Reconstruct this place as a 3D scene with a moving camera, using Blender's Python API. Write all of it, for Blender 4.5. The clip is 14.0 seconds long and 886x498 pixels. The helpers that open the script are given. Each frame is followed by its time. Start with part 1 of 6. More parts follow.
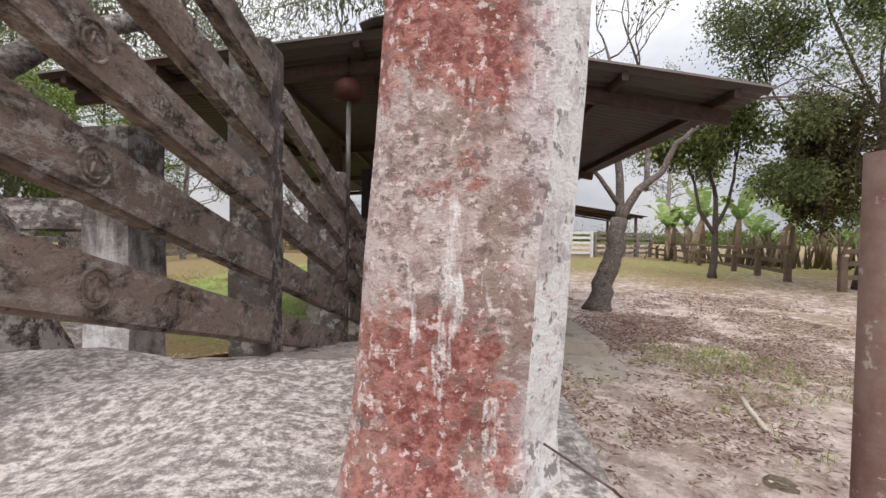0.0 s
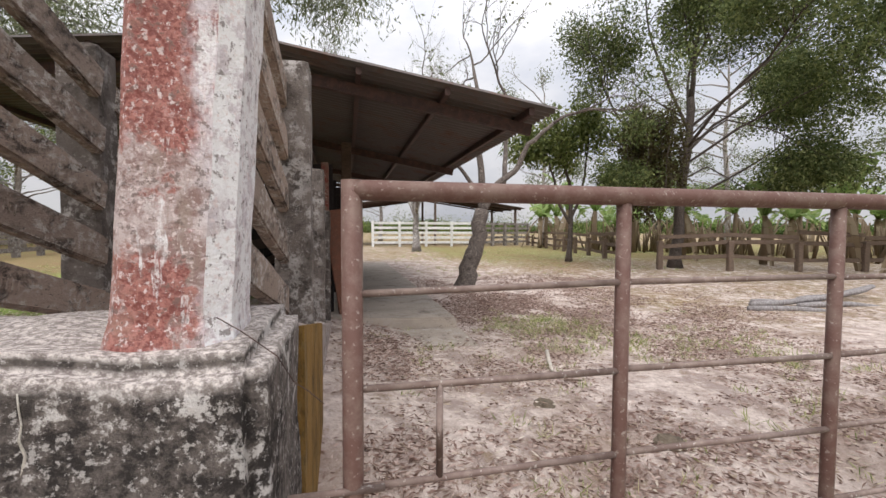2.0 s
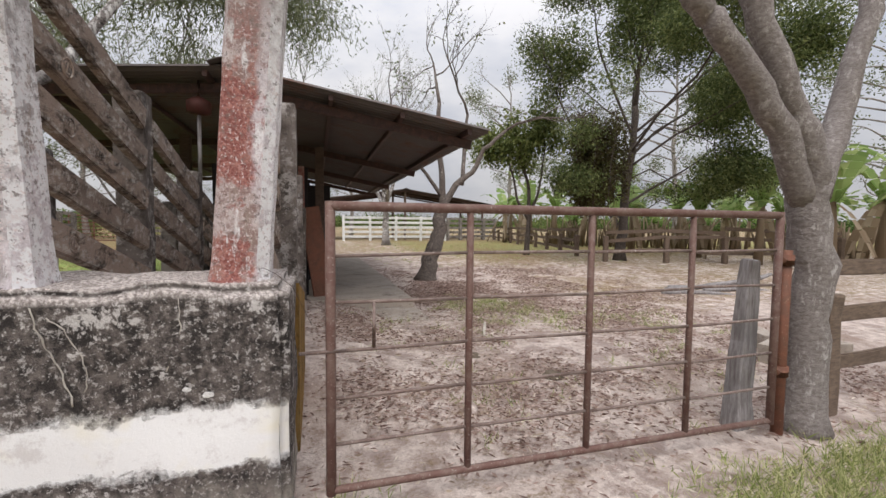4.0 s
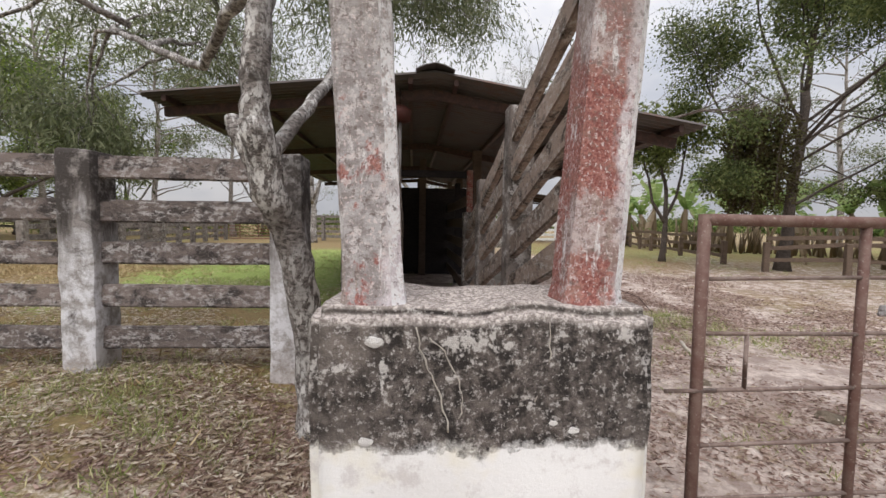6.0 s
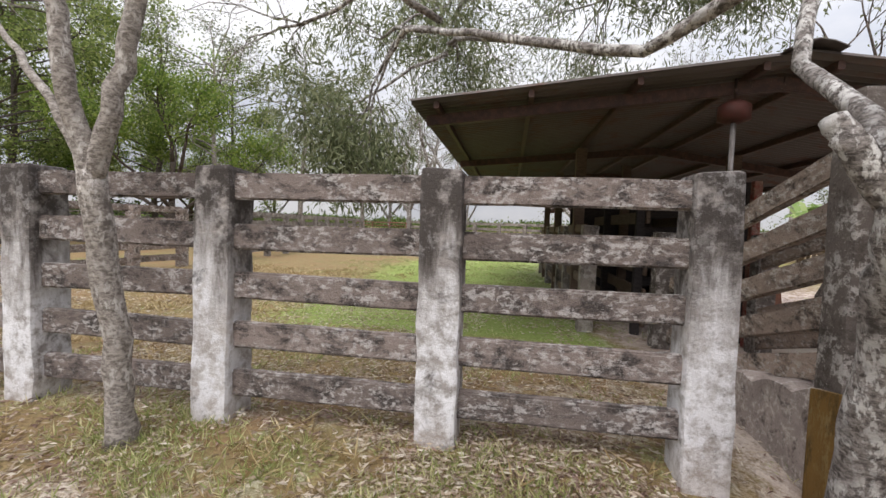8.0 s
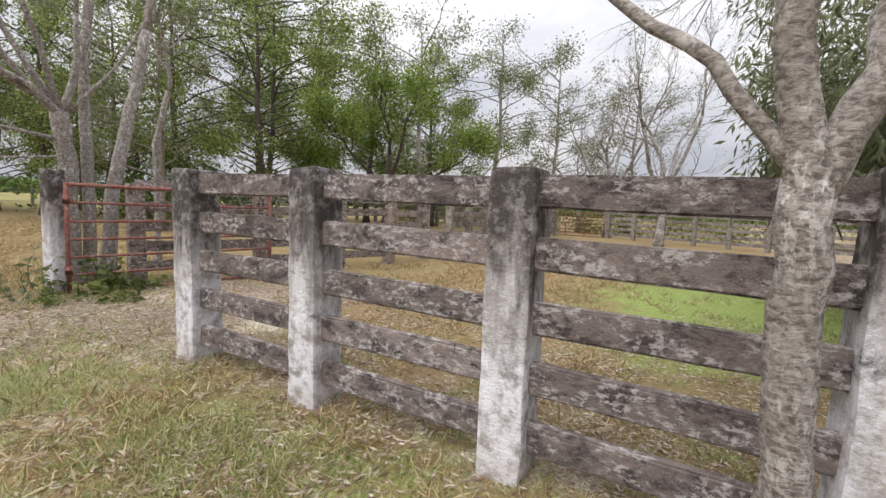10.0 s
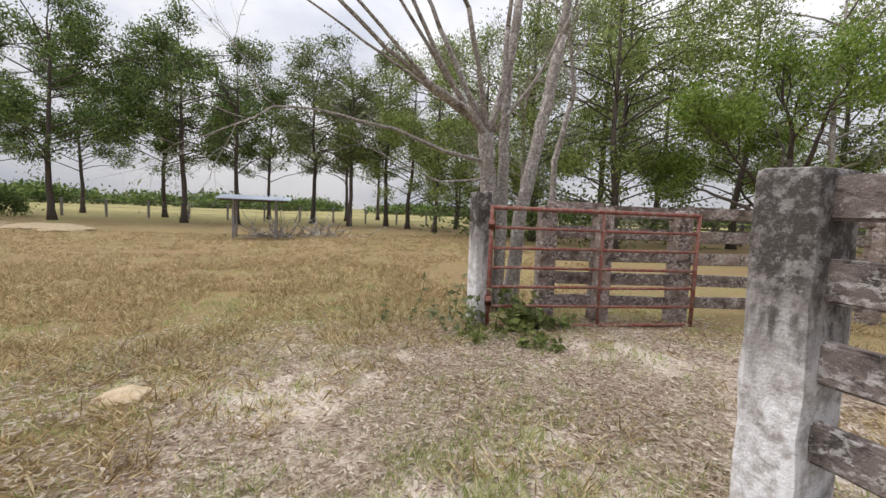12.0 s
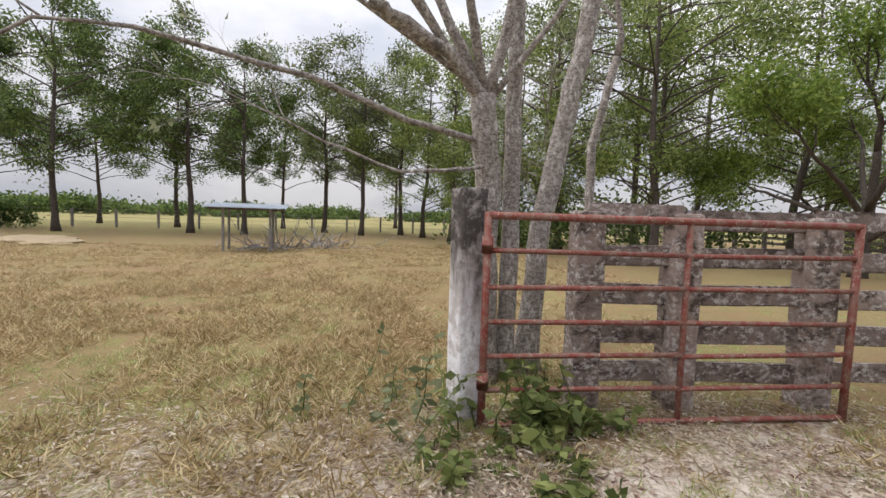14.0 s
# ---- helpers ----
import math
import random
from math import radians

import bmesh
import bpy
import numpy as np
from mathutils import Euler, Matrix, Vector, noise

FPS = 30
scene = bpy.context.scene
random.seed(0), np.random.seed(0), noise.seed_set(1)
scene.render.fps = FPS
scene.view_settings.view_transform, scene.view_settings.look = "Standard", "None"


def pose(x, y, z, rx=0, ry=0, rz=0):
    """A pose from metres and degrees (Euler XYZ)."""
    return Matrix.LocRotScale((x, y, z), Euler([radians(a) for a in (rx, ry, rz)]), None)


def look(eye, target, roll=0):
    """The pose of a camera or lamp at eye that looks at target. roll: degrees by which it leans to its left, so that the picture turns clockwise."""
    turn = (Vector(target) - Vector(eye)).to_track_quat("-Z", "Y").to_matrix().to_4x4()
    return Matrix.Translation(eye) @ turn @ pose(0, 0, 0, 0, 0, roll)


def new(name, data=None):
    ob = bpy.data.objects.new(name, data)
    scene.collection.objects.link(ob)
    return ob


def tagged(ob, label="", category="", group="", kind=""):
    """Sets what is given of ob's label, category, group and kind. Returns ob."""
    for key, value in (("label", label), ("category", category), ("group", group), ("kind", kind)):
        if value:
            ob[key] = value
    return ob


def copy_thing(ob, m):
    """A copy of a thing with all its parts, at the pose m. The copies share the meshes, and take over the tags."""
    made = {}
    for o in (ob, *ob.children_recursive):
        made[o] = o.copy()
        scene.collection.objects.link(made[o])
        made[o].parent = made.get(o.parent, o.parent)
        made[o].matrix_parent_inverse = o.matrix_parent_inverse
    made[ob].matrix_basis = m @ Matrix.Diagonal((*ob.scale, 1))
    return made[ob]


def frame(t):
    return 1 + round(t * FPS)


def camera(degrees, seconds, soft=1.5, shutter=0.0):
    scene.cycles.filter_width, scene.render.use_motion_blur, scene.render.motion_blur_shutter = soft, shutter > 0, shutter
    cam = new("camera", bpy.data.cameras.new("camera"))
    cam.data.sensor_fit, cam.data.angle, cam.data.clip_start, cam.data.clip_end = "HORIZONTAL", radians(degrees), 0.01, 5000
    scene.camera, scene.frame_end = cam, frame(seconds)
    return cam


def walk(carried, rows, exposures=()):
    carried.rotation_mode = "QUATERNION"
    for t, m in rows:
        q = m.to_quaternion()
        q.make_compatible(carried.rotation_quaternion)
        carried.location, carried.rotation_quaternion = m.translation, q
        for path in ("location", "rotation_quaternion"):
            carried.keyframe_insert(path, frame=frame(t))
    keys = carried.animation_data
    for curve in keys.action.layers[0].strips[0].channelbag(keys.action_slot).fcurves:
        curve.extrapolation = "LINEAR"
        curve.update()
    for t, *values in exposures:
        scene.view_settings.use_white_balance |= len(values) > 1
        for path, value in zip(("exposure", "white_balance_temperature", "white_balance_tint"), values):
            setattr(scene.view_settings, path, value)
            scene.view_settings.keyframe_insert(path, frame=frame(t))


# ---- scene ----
cam = camera(92.1, 14.0)
PATH = [
    (0, (-0.235, -1.943, 1.194), (-0.269, 0.056, 1.139), 0.8),
    (0.3, (-0.154, -1.898, 1.191), (-0.115, 0.1, 1.131), 0.7),
    (1, (0.1, -2.039, 1.19), (0.34, -0.055, 1.114), 0.5),
    (1.5, (0.145, -2.263, 1.181), (0.521, -0.3, 1.107), 0.1),
    (2, (0.157, -2.517, 1.168), (0.594, -0.567, 1.078), 0.2),
    (2.2, (0.153, -2.662, 1.156), (0.67, -0.732, 1.071), 0.4),
    (2.5, (0.179, -2.841, 1.175), (0.748, -0.928, 1.057), 0.8),
    (2.7, (0.188, -2.963, 1.169), (0.77, -1.052, 1.075), 0.5),
    (4.8, (-0.134, -3.695, 1.189), (0.367, -1.764, 1.056), 0.6),
    (5, (-0.25, -3.654, 1.209), (0.204, -1.711, 1.072), 0.7),
    (5.5, (-0.558, -3.477, 1.241), (-0.264, -1.505, 1.096), 0.8),
    (6, (-0.964, -3.135, 1.219), (-0.821, -1.144, 1.104), 1.0),
    (6.5, (-1.475, -2.893, 1.233), (-1.475, -0.896, 1.13), 1.1),
    (7, (-1.912, -2.653, 1.253), (-2.035, -0.66, 1.154), 0.9),
    (7.2, (-2.093, -2.564, 1.279), (-2.267, -0.574, 1.182), 1.0),
    (9.3, (-4.571, -1.975, 1.467), (-5.195, -0.083, 1.294), 3.0),
    (9.5, (-4.814, -1.926, 1.451), (-5.535, -0.07, 1.266), 2.9),
    (10, (-5.474, -1.908, 1.497), (-6.454, -0.175, 1.3), 2.7),
    (10.2, (-5.736, -1.917, 1.484), (-6.824, -0.251, 1.282), 2.9),
    (10.5, (-6.126, -1.921, 1.471), (-7.379, -0.374, 1.277), 2.6),
    (11, (-6.723, -1.869, 1.472), (-8.239, -0.579, 1.282), 2.5),
    (11.5, (-7.338, -1.845, 1.477), (-9.065, -0.854, 1.295), 2.5),
    (12, (-7.913, -1.754, 1.479), (-9.789, -1.082, 1.307), 2.3),
    (12.5, (-8.556, -1.652, 1.466), (-10.507, -1.242, 1.309), 2.2),
    (13, (-9.076, -1.404, 1.48), (-11.053, -1.139, 1.335), 2.3),
    (13.5, (-9.559, -0.963, 1.505), (-11.534, -0.681, 1.364), 1.9),
    (14, (-9.937, -0.556, 1.529), (-11.85, 0.01, 1.386), 1.8),
]
walk(cam, [(t, look(eye, target, roll)) for t, eye, target, roll in PATH], [(0.0, 0.02), (2.5, 0.05), (4.8, -0.25), (5.5, -0.2), (6.5, -0.02), (7.2, 0.12), (9.3, 0.14), (10.5, 0.08), (12.0, 0.06), (14.0, 0.1)])

# ---- world and sun: bright overcast sky ----
world = bpy.data.worlds.new("sky")
world.use_nodes = True
scene.world = world
wt = world.node_tree
for n in list(wt.nodes):
    wt.nodes.remove(n)
w_out = wt.nodes.new("ShaderNodeOutputWorld")
w_bg = wt.nodes.new("ShaderNodeBackground")
w_sky = wt.nodes.new("ShaderNodeTexSky")
w_sky.sky_type = "NISHITA"
w_sky.sun_disc = False
w_sky.sun_elevation = radians(58)
w_sky.sun_rotation = radians(200)
w_sky.dust_density = 4.0
w_co = wt.nodes.new("ShaderNodeTexCoord")
w_map = wt.nodes.new("ShaderNodeMapping")
w_map.inputs["Scale"].default_value = (1.0, 1.0, 2.2)
w_noise = wt.nodes.new("ShaderNodeTexNoise")
w_noise.inputs["Scale"].default_value = 2.6
w_noise.inputs["Detail"].default_value = 7
w_noise.inputs["Roughness"].default_value = 0.55
w_ramp = wt.nodes.new("ShaderNodeValToRGB")
w_ramp.color_ramp.elements[0].position = 0.32
w_ramp.color_ramp.elements[0].color = (9.2, 9.7, 11.2, 1)
w_ramp.color_ramp.elements[1].position = 0.62
w_ramp.color_ramp.elements[1].color = (14.6, 14.4, 14.8, 1)
w_mix = wt.nodes.new("ShaderNodeMix")
w_mix.data_type = "RGBA"
w_mix.inputs["Factor"].default_value = 0.9
wt.links.new(w_co.outputs["Generated"], w_map.inputs["Vector"])
wt.links.new(w_map.outputs["Vector"], w_noise.inputs["Vector"])
wt.links.new(w_noise.outputs["Fac"], w_ramp.inputs["Fac"])
wt.links.new(w_sky.outputs["Color"], w_mix.inputs["A"])
wt.links.new(w_ramp.outputs["Color"], w_mix.inputs["B"])
# an overcast sky is three times as bright overhead as at the horizon
w_sep = wt.nodes.new("ShaderNodeSeparateXYZ")
w_dome = wt.nodes.new("ShaderNodeMapRange")
w_dome.inputs["From Min"].default_value = 0.0
w_dome.inputs["From Max"].default_value = 1.0
w_dome.inputs["To Min"].default_value = 0.37
w_dome.inputs["To Max"].default_value = 1.1
w_mul = wt.nodes.new("ShaderNodeMix")
w_mul.data_type = "RGBA"
w_mul.blend_type = "MULTIPLY"
w_mul.inputs["Factor"].default_value = 1.0
wt.links.new(w_co.outputs["Generated"], w_sep.inputs[0])
wt.links.new(w_sep.outputs["Z"], w_dome.inputs["Value"])
wt.links.new(w_mix.outputs["Result"], w_mul.inputs["A"])
wt.links.new(w_dome.outputs["Result"], w_mul.inputs["B"])
wt.links.new(w_mul.outputs["Result"], w_bg.inputs["Color"])
w_bg.inputs["Strength"].default_value = 0.12
wt.links.new(w_bg.outputs["Background"], w_out.inputs["Surface"])

sun_data = bpy.data.lights.new("sun", "SUN")
sun_data.energy = 2.6
sun_data.angle = radians(50)
sun_data.color = (1.0, 0.97, 0.94)
sun = new("sun", sun_data)
sun.matrix_world = look((-8, -24, 40), (0, 0, 0))


# ---- materials ----
class Nodes:
    """A small shorthand for procedural materials."""

    def __init__(self, name, rough=0.9, metal=0.0):
        self.m = bpy.data.materials.new(name)
        self.m.use_nodes = True
        self.t = self.m.node_tree
        self.b = self.t.nodes["Principled BSDF"]
        self.b.inputs["Roughness"].default_value = rough
        self.b.inputs["Metallic"].default_value = metal
        self.b.inputs["Specular IOR Level"].default_value = 0.25
        self.geo = self.t.nodes.new("ShaderNodeNewGeometry")
        self.pos = self.geo.outputs["Position"]

    def link(self, a, b):
        if isinstance(a, (int, float)):
            b.default_value = a
        elif isinstance(a, tuple):
            b.default_value = (*a, 1.0) if len(a) == 3 and b.type == "RGBA" else a
        else:
            self.t.links.new(a, b)

    def scaled(self, sx, sy, sz, vec=None):
        n = self.t.nodes.new("ShaderNodeMapping")
        n.inputs["Scale"].default_value = (sx, sy, sz)
        self.t.links.new(vec or self.pos, n.inputs["Vector"])
        return n.outputs["Vector"]

    def local(self):
        return self.t.nodes.new("ShaderNodeTexCoord").outputs["Object"]

    def noise(self, scale, detail=4, rough=0.6, vec=None, warp=0.0):
        n = self.t.nodes.new("ShaderNodeTexNoise")
        n.inputs["Scale"].default_value = scale
        n.inputs["Detail"].default_value = detail
        n.inputs["Roughness"].default_value = rough
        n.inputs["Distortion"].default_value = warp
        self.t.links.new(vec or self.pos, n.inputs["Vector"])
        return n.outputs["Fac"]

    def cells(self, scale, vec=None, out="Distance"):
        n = self.t.nodes.new("ShaderNodeTexVoronoi")
        n.inputs["Scale"].default_value = scale
        self.t.links.new(vec or self.pos, n.inputs["Vector"])
        return n.outputs[out]

    def step(self, fac, lo, hi):
        n = self.t.nodes.new("ShaderNodeMapRange")
        n.inputs["From Min"].default_value = lo
        n.inputs["From Max"].default_value = hi
        self.link(fac, n.inputs["Value"])
        return n.outputs["Result"]

    def maths(self, op, a, b=0.0):
        n = self.t.nodes.new("ShaderNodeMath")
        n.operation = op
        self.link(a, n.inputs[0])
        self.link(b, n.inputs[1])
        return n.outputs[0]

    def mix(self, fac, a, b):
        n = self.t.nodes.new("ShaderNodeMix")
        n.data_type = "RGBA"
        self.link(fac, n.inputs["Factor"])
        self.link(a, n.inputs["A"])
        self.link(b, n.inputs["B"])
        return n.outputs["Result"]

    def ramp(self, fac, *stops):
        n = self.t.nodes.new("ShaderNodeValToRGB")
        e = n.color_ramp.elements
        while len(e) < len(stops):
            e.new(0.5)
        for k, (p, c) in zip(e, stops):
            k.position, k.color = p, (*c, 1.0)
        self.link(fac, n.inputs["Fac"])
        return n.outputs["Color"]

    def axis(self, name, vec=None):
        n = self.t.nodes.new("ShaderNodeSeparateXYZ")
        self.t.links.new(vec or self.pos, n.inputs[0])
        return n.outputs[name]

    def island(self):
        return self.geo.outputs["Random Per Island"]

    def each(self):
        return self.t.nodes.new("ShaderNodeObjectInfo").outputs["Random"]

    def bump(self, height, strength=0.4, dist=0.01):
        n = self.t.nodes.new("ShaderNodeBump")
        n.inputs["Strength"].default_value = strength
        n.inputs["Distance"].default_value = dist
        self.link(height, n.inputs["Height"])
        self.t.links.new(n.outputs["Normal"], self.b.inputs["Normal"])

    def done(self, colour):
        self.link(colour, self.b.inputs["Base Color"])
        return self.m


def concrete_material(name, base, dark, pale, wash=None, dark_amount=0.5, lichen=0.8, specks=0.7, grain=(1.0, 1.0, 1.0)):
    """Weathered cast concrete: algae-dark patches, pale lichen, and limewash below a height where there is any."""
    n = Nodes(name, 0.95)
    shift = n.t.nodes.new("ShaderNodeVectorMath")
    shift.operation = "ADD"
    grow_by = n.maths("MULTIPLY", n.each(), 13.0)
    n.t.links.new(n.pos, shift.inputs[0])
    n.t.links.new(grow_by, shift.inputs[1])
    here = n.scaled(*grain, shift.outputs[0])
    big = n.noise(2.2, 5, 0.65, here)
    streak = n.noise(4.0, 5, 0.7, n.scaled(1.3, 1.3, 0.25, here))
    mid = n.noise(10, 5, 0.7, here)
    fine = n.noise(60, 4, 0.7)
    col = n.mix(n.step(big, 0.35, 0.65), base, tuple(0.72 * c for c in base))
    col = n.mix(n.step(n.each(), 0.6, 1.0), col, tuple(min(0.8, 1.25 * c) for c in base))
    if wash:
        low, high = wash
        level = n.maths("ADD", n.axis("Z"), n.maths("MULTIPLY", n.maths("SUBTRACT", streak, 0.5), 1.5))
        top = n.maths("MULTIPLY", n.step(level, low + 0.15, high + 0.15), n.step(mid, 0.3, 0.5))
        col = n.mix(top, col, dark)
        worn = n.maths("MULTIPLY", n.step(level, high, low), n.step(mid, 0.38, 0.55))
        col = n.mix(worn, col, (0.74, 0.73, 0.76))
        mud = n.step(n.maths("ADD", n.axis("Z"), n.maths("MULTIPLY", mid, 0.3)), 0.5, 0.22)
        col = n.mix(n.maths("MULTIPLY", mud, 0.5), col, (0.35, 0.29, 0.25))
    patch = n.step(n.noise(3.7, 6, 0.72, here, 0.4), 0.6 - 0.22 * dark_amount, 0.72 - 0.2 * dark_amount)
    col = n.mix(n.maths("MULTIPLY", patch, n.step(fine, 0.2, 0.5)), col, dark)
    spots = n.step(n.noise(13, 6, 0.75, here), 0.5, 0.57)
    area = n.step(n.noise(2.7, 3, 0.6, here), 0.42, 0.54)
    col = n.mix(n.maths("MULTIPLY", n.maths("MULTIPLY", spots, area), lichen), col, pale)
    col = n.mix(n.maths("MULTIPLY", n.step(n.noise(55, 3, 0.7, here), 0.62, 0.68), 0.6 * lichen), col, pale)
    col = n.mix(n.maths("MULTIPLY", n.step(n.noise(26, 4, 0.75, here), 0.6, 0.66), specks), col, tuple(0.6 * c for c in dark))
    n.bump(n.maths("ADD", fine, mid), 0.85, 0.01)
    return n.done(col)


POST = concrete_material("post_concrete", (0.38, 0.345, 0.33), (0.07, 0.06, 0.056), (0.56, 0.54, 0.54), (0.72, 1.2), 0.15, 0.3, 0.3)
RAIL = concrete_material("rail_concrete", (0.195, 0.158, 0.145), (0.05, 0.042, 0.04), (0.54, 0.51, 0.5), None, 0.6, 0.7, 0.6, (1.7, 2.0, 2.8))
FAR_RAIL = concrete_material("far_concrete", (0.24, 0.21, 0.19), (0.07, 0.06, 0.055), (0.4, 0.38, 0.36), None, 0.5)
CHUTE = concrete_material("chute_concrete", (0.31, 0.24, 0.2), (0.06, 0.047, 0.04), (0.6, 0.56, 0.52), None, 0.5, 0.6, 0.75, (2.2, 1.5, 2.8))
CHUTE_DARK = concrete_material("dark_chute_concrete", (0.145, 0.122, 0.11), (0.055, 0.046, 0.04), (0.5, 0.47, 0.45), None, 0.55, 0.7, 0.7)
WORN_FLOOR = concrete_material("hoof_worn_concrete", (0.4, 0.335, 0.31), (0.1, 0.082, 0.075), (0.7, 0.65, 0.61), None, 0.35, 0.6, 0.6, (2.4, 2.4, 2.4))
MOSSY = concrete_material("mossy_concrete", (0.25, 0.195, 0.17), (0.06, 0.045, 0.038), (0.6, 0.56, 0.54), None, 0.55, 0.8, 0.8, (1.7, 1.7, 2.4))


def block_material():
    n = Nodes("block_concrete", 0.95)
    fine, mid = n.noise(70, 5, 0.75), n.noise(12, 7, 0.78)
    big = n.noise(5.0, 5, 0.7, None, 0.6)
    col = n.mix(n.step(mid, 0.44, 0.58), (0.035, 0.03, 0.028), (0.17, 0.145, 0.132))
    col = n.mix(n.maths("MULTIPLY", n.step(n.noise(1.9, 3), 0.5, 0.65), 0.6), col, (0.24, 0.205, 0.185))
    high = n.maths("MULTIPLY", n.step(n.axis("Z"), 0.5, 0.95), 0.09)
    area = n.maths("ADD", n.maths("ADD", big, high), n.maths("MULTIPLY", n.maths("SUBTRACT", mid, 0.5), 0.9))
    col = n.mix(n.maths("MULTIPLY", n.step(area, 0.63, 0.68), 0.85), col, n.mix(fine, (0.5, 0.47, 0.45), (0.74, 0.71, 0.69)))
    col = n.mix(n.maths("MULTIPLY", n.step(n.noise(46, 5, 0.74), 0.555, 0.61), 0.75), col, (0.5, 0.47, 0.45))
    z = n.maths("ADD", n.axis("Z"), n.maths("MULTIPLY", n.maths("SUBTRACT", n.noise(4.5, 7, 0.75), 0.5), 0.26))
    band = n.maths("MULTIPLY", n.step(z, 0.1, 0.135), n.step(z, 0.4, 0.365))
    band = n.maths("MULTIPLY", band, n.step(n.axis("Y", n.geo.outputs["Normal"]), -0.3, -0.6))
    paint = n.mix(n.step(n.noise(3, 3), 0.5, 0.75), (0.78, 0.77, 0.76), (0.76, 0.7, 0.52))
    paint = n.mix(n.maths("MULTIPLY", n.step(n.noise(5, 6, 0.75), 0.54, 0.62), 0.6), paint, (0.56, 0.52, 0.51))
    col = n.mix(n.maths("MULTIPLY", band, n.step(mid, 0.26, 0.36)), col, paint)
    low = n.step(z, 0.08, -0.1)
    col = n.mix(n.maths("MULTIPLY", low, n.step(big, 0.4, 0.6)), col, (0.42, 0.38, 0.33))
    flat = n.step(n.axis("Z", n.geo.outputs["Normal"]), 0.15, 0.6)
    grit = n.mix(n.step(n.noise(60, 5, 0.75), 0.42, 0.58), (0.24, 0.2, 0.185), (0.74, 0.67, 0.63))
    grit = n.mix(n.maths("MULTIPLY", n.step(n.noise(22, 7, 0.78), 0.5, 0.6), 0.8), grit, (0.24, 0.205, 0.185))
    col = n.mix(n.maths("MULTIPLY", flat, 0.95), col, grit)
    relief = n.maths("MULTIPLY", n.maths("ADD", fine, n.maths("MULTIPLY", mid, 1.6)), n.maths("SUBTRACT", 1.0, n.maths("MULTIPLY", band, 0.8)))
    n.bump(relief, 0.8, 0.012)
    return n.done(col)


def column_material(red_amount, low=(0.25, 0.165, 0.15), high=(0.5, 0.42, 0.41)):
    """Old red and white paint flaking off a concrete column, its east side whitened as if lit."""
    n = Nodes("flaking_paint", 0.9)
    fine, mid = n.noise(80, 4, 0.7), n.noise(14, 7, 0.74)
    big = n.noise(2.6, 5, 0.7, n.scaled(1.5, 1.5, 0.8), 0.5)
    col = n.mix(n.step(mid, 0.44, 0.56), low, high)
    stain = n.step(n.noise(4, 6, 0.75, n.scaled(1.6, 1.6, 0.35)), 0.5, 0.58)
    col = n.mix(n.maths("MULTIPLY", stain, 0.7), col, (0.3, 0.235, 0.2))
    red = n.mix(n.step(fine, 0.42, 0.58), (0.185, 0.055, 0.047), (0.4, 0.17, 0.145))
    red = n.mix(n.maths("MULTIPLY", n.step(n.noise(7, 5, 0.7), 0.52, 0.66), 0.6), red, (0.33, 0.19, 0.15))
    leant = n.maths("SUBTRACT", n.axis("X", n.local()), n.maths("MULTIPLY", n.axis("Z", n.local()), 0.066))
    toward = n.maths("MULTIPLY", n.step(leant, 0.1, 0.0), 0.13)
    cover_at = n.maths("ADD", n.maths("ADD", big, toward), n.maths("MULTIPLY", n.maths("SUBTRACT", mid, 0.5), 0.55))
    up = n.axis("Z")
    coat = n.maths("ADD", n.step(n.maths("ABSOLUTE", n.maths("SUBTRACT", up, 1.56)), 0.24, 0.17), n.step(up, 1.2, 1.1))
    cover_at = n.maths("ADD", cover_at, n.maths("MULTIPLY", n.maths("SUBTRACT", coat, 0.6), 0.14))
    keep = n.step(cover_at, 0.62 - red_amount, 0.67 - red_amount)
    col = n.mix(n.maths("MULTIPLY", keep, 0.92), col, red)
    bare = n.step(n.maths("ADD", leant, n.maths("MULTIPLY", n.maths("SUBTRACT", big, 0.5), 0.3)), 0.02, 0.06)
    col = n.mix(n.maths("MULTIPLY", bare, n.step(mid, 0.36, 0.48)), col, n.mix(n.step(fine, 0.35, 0.65), (0.47, 0.41, 0.43), (0.66, 0.61, 0.64)))
    # whiten east-facing sides: the lit right edge is put into the colour
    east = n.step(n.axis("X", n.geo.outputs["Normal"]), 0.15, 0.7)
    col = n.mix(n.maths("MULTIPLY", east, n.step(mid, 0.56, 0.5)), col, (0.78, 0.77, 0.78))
    flake = n.maths("MULTIPLY", n.step(n.noise(24, 6, 0.74), 0.53, 0.57), n.step(n.noise(5, 4, 0.65), 0.46, 0.56))
    col = n.mix(n.maths("MULTIPLY", flake, 0.7), col, (0.68, 0.63, 0.63))
    col = n.mix(n.maths("MULTIPLY", n.step(n.noise(65, 4, 0.7), 0.57, 0.62), 0.8), col, (0.66, 0.56, 0.55))
    runs = n.step(n.noise(6, 5, 0.7, n.scaled(2.0, 2.0, 0.35)), 0.59, 0.63)
    col = n.mix(n.maths("MULTIPLY", runs, n.step(fine, 0.36, 0.55)), col, (0.72, 0.7, 0.71))
    col = n.mix(n.step(n.cells(17), 0.07, 0.045), col, (0.09, 0.07, 0.07))
    col = n.mix(n.maths("MULTIPLY", n.step(n.noise(40, 5, 0.74), 0.57, 0.61), 0.75), col, (0.14, 0.105, 0.095))
    top = n.maths("MULTIPLY", n.step(n.maths("ADD", n.axis("Z"), n.maths("MULTIPLY", big, 0.6)), 2.1, 2.5), 0.7)
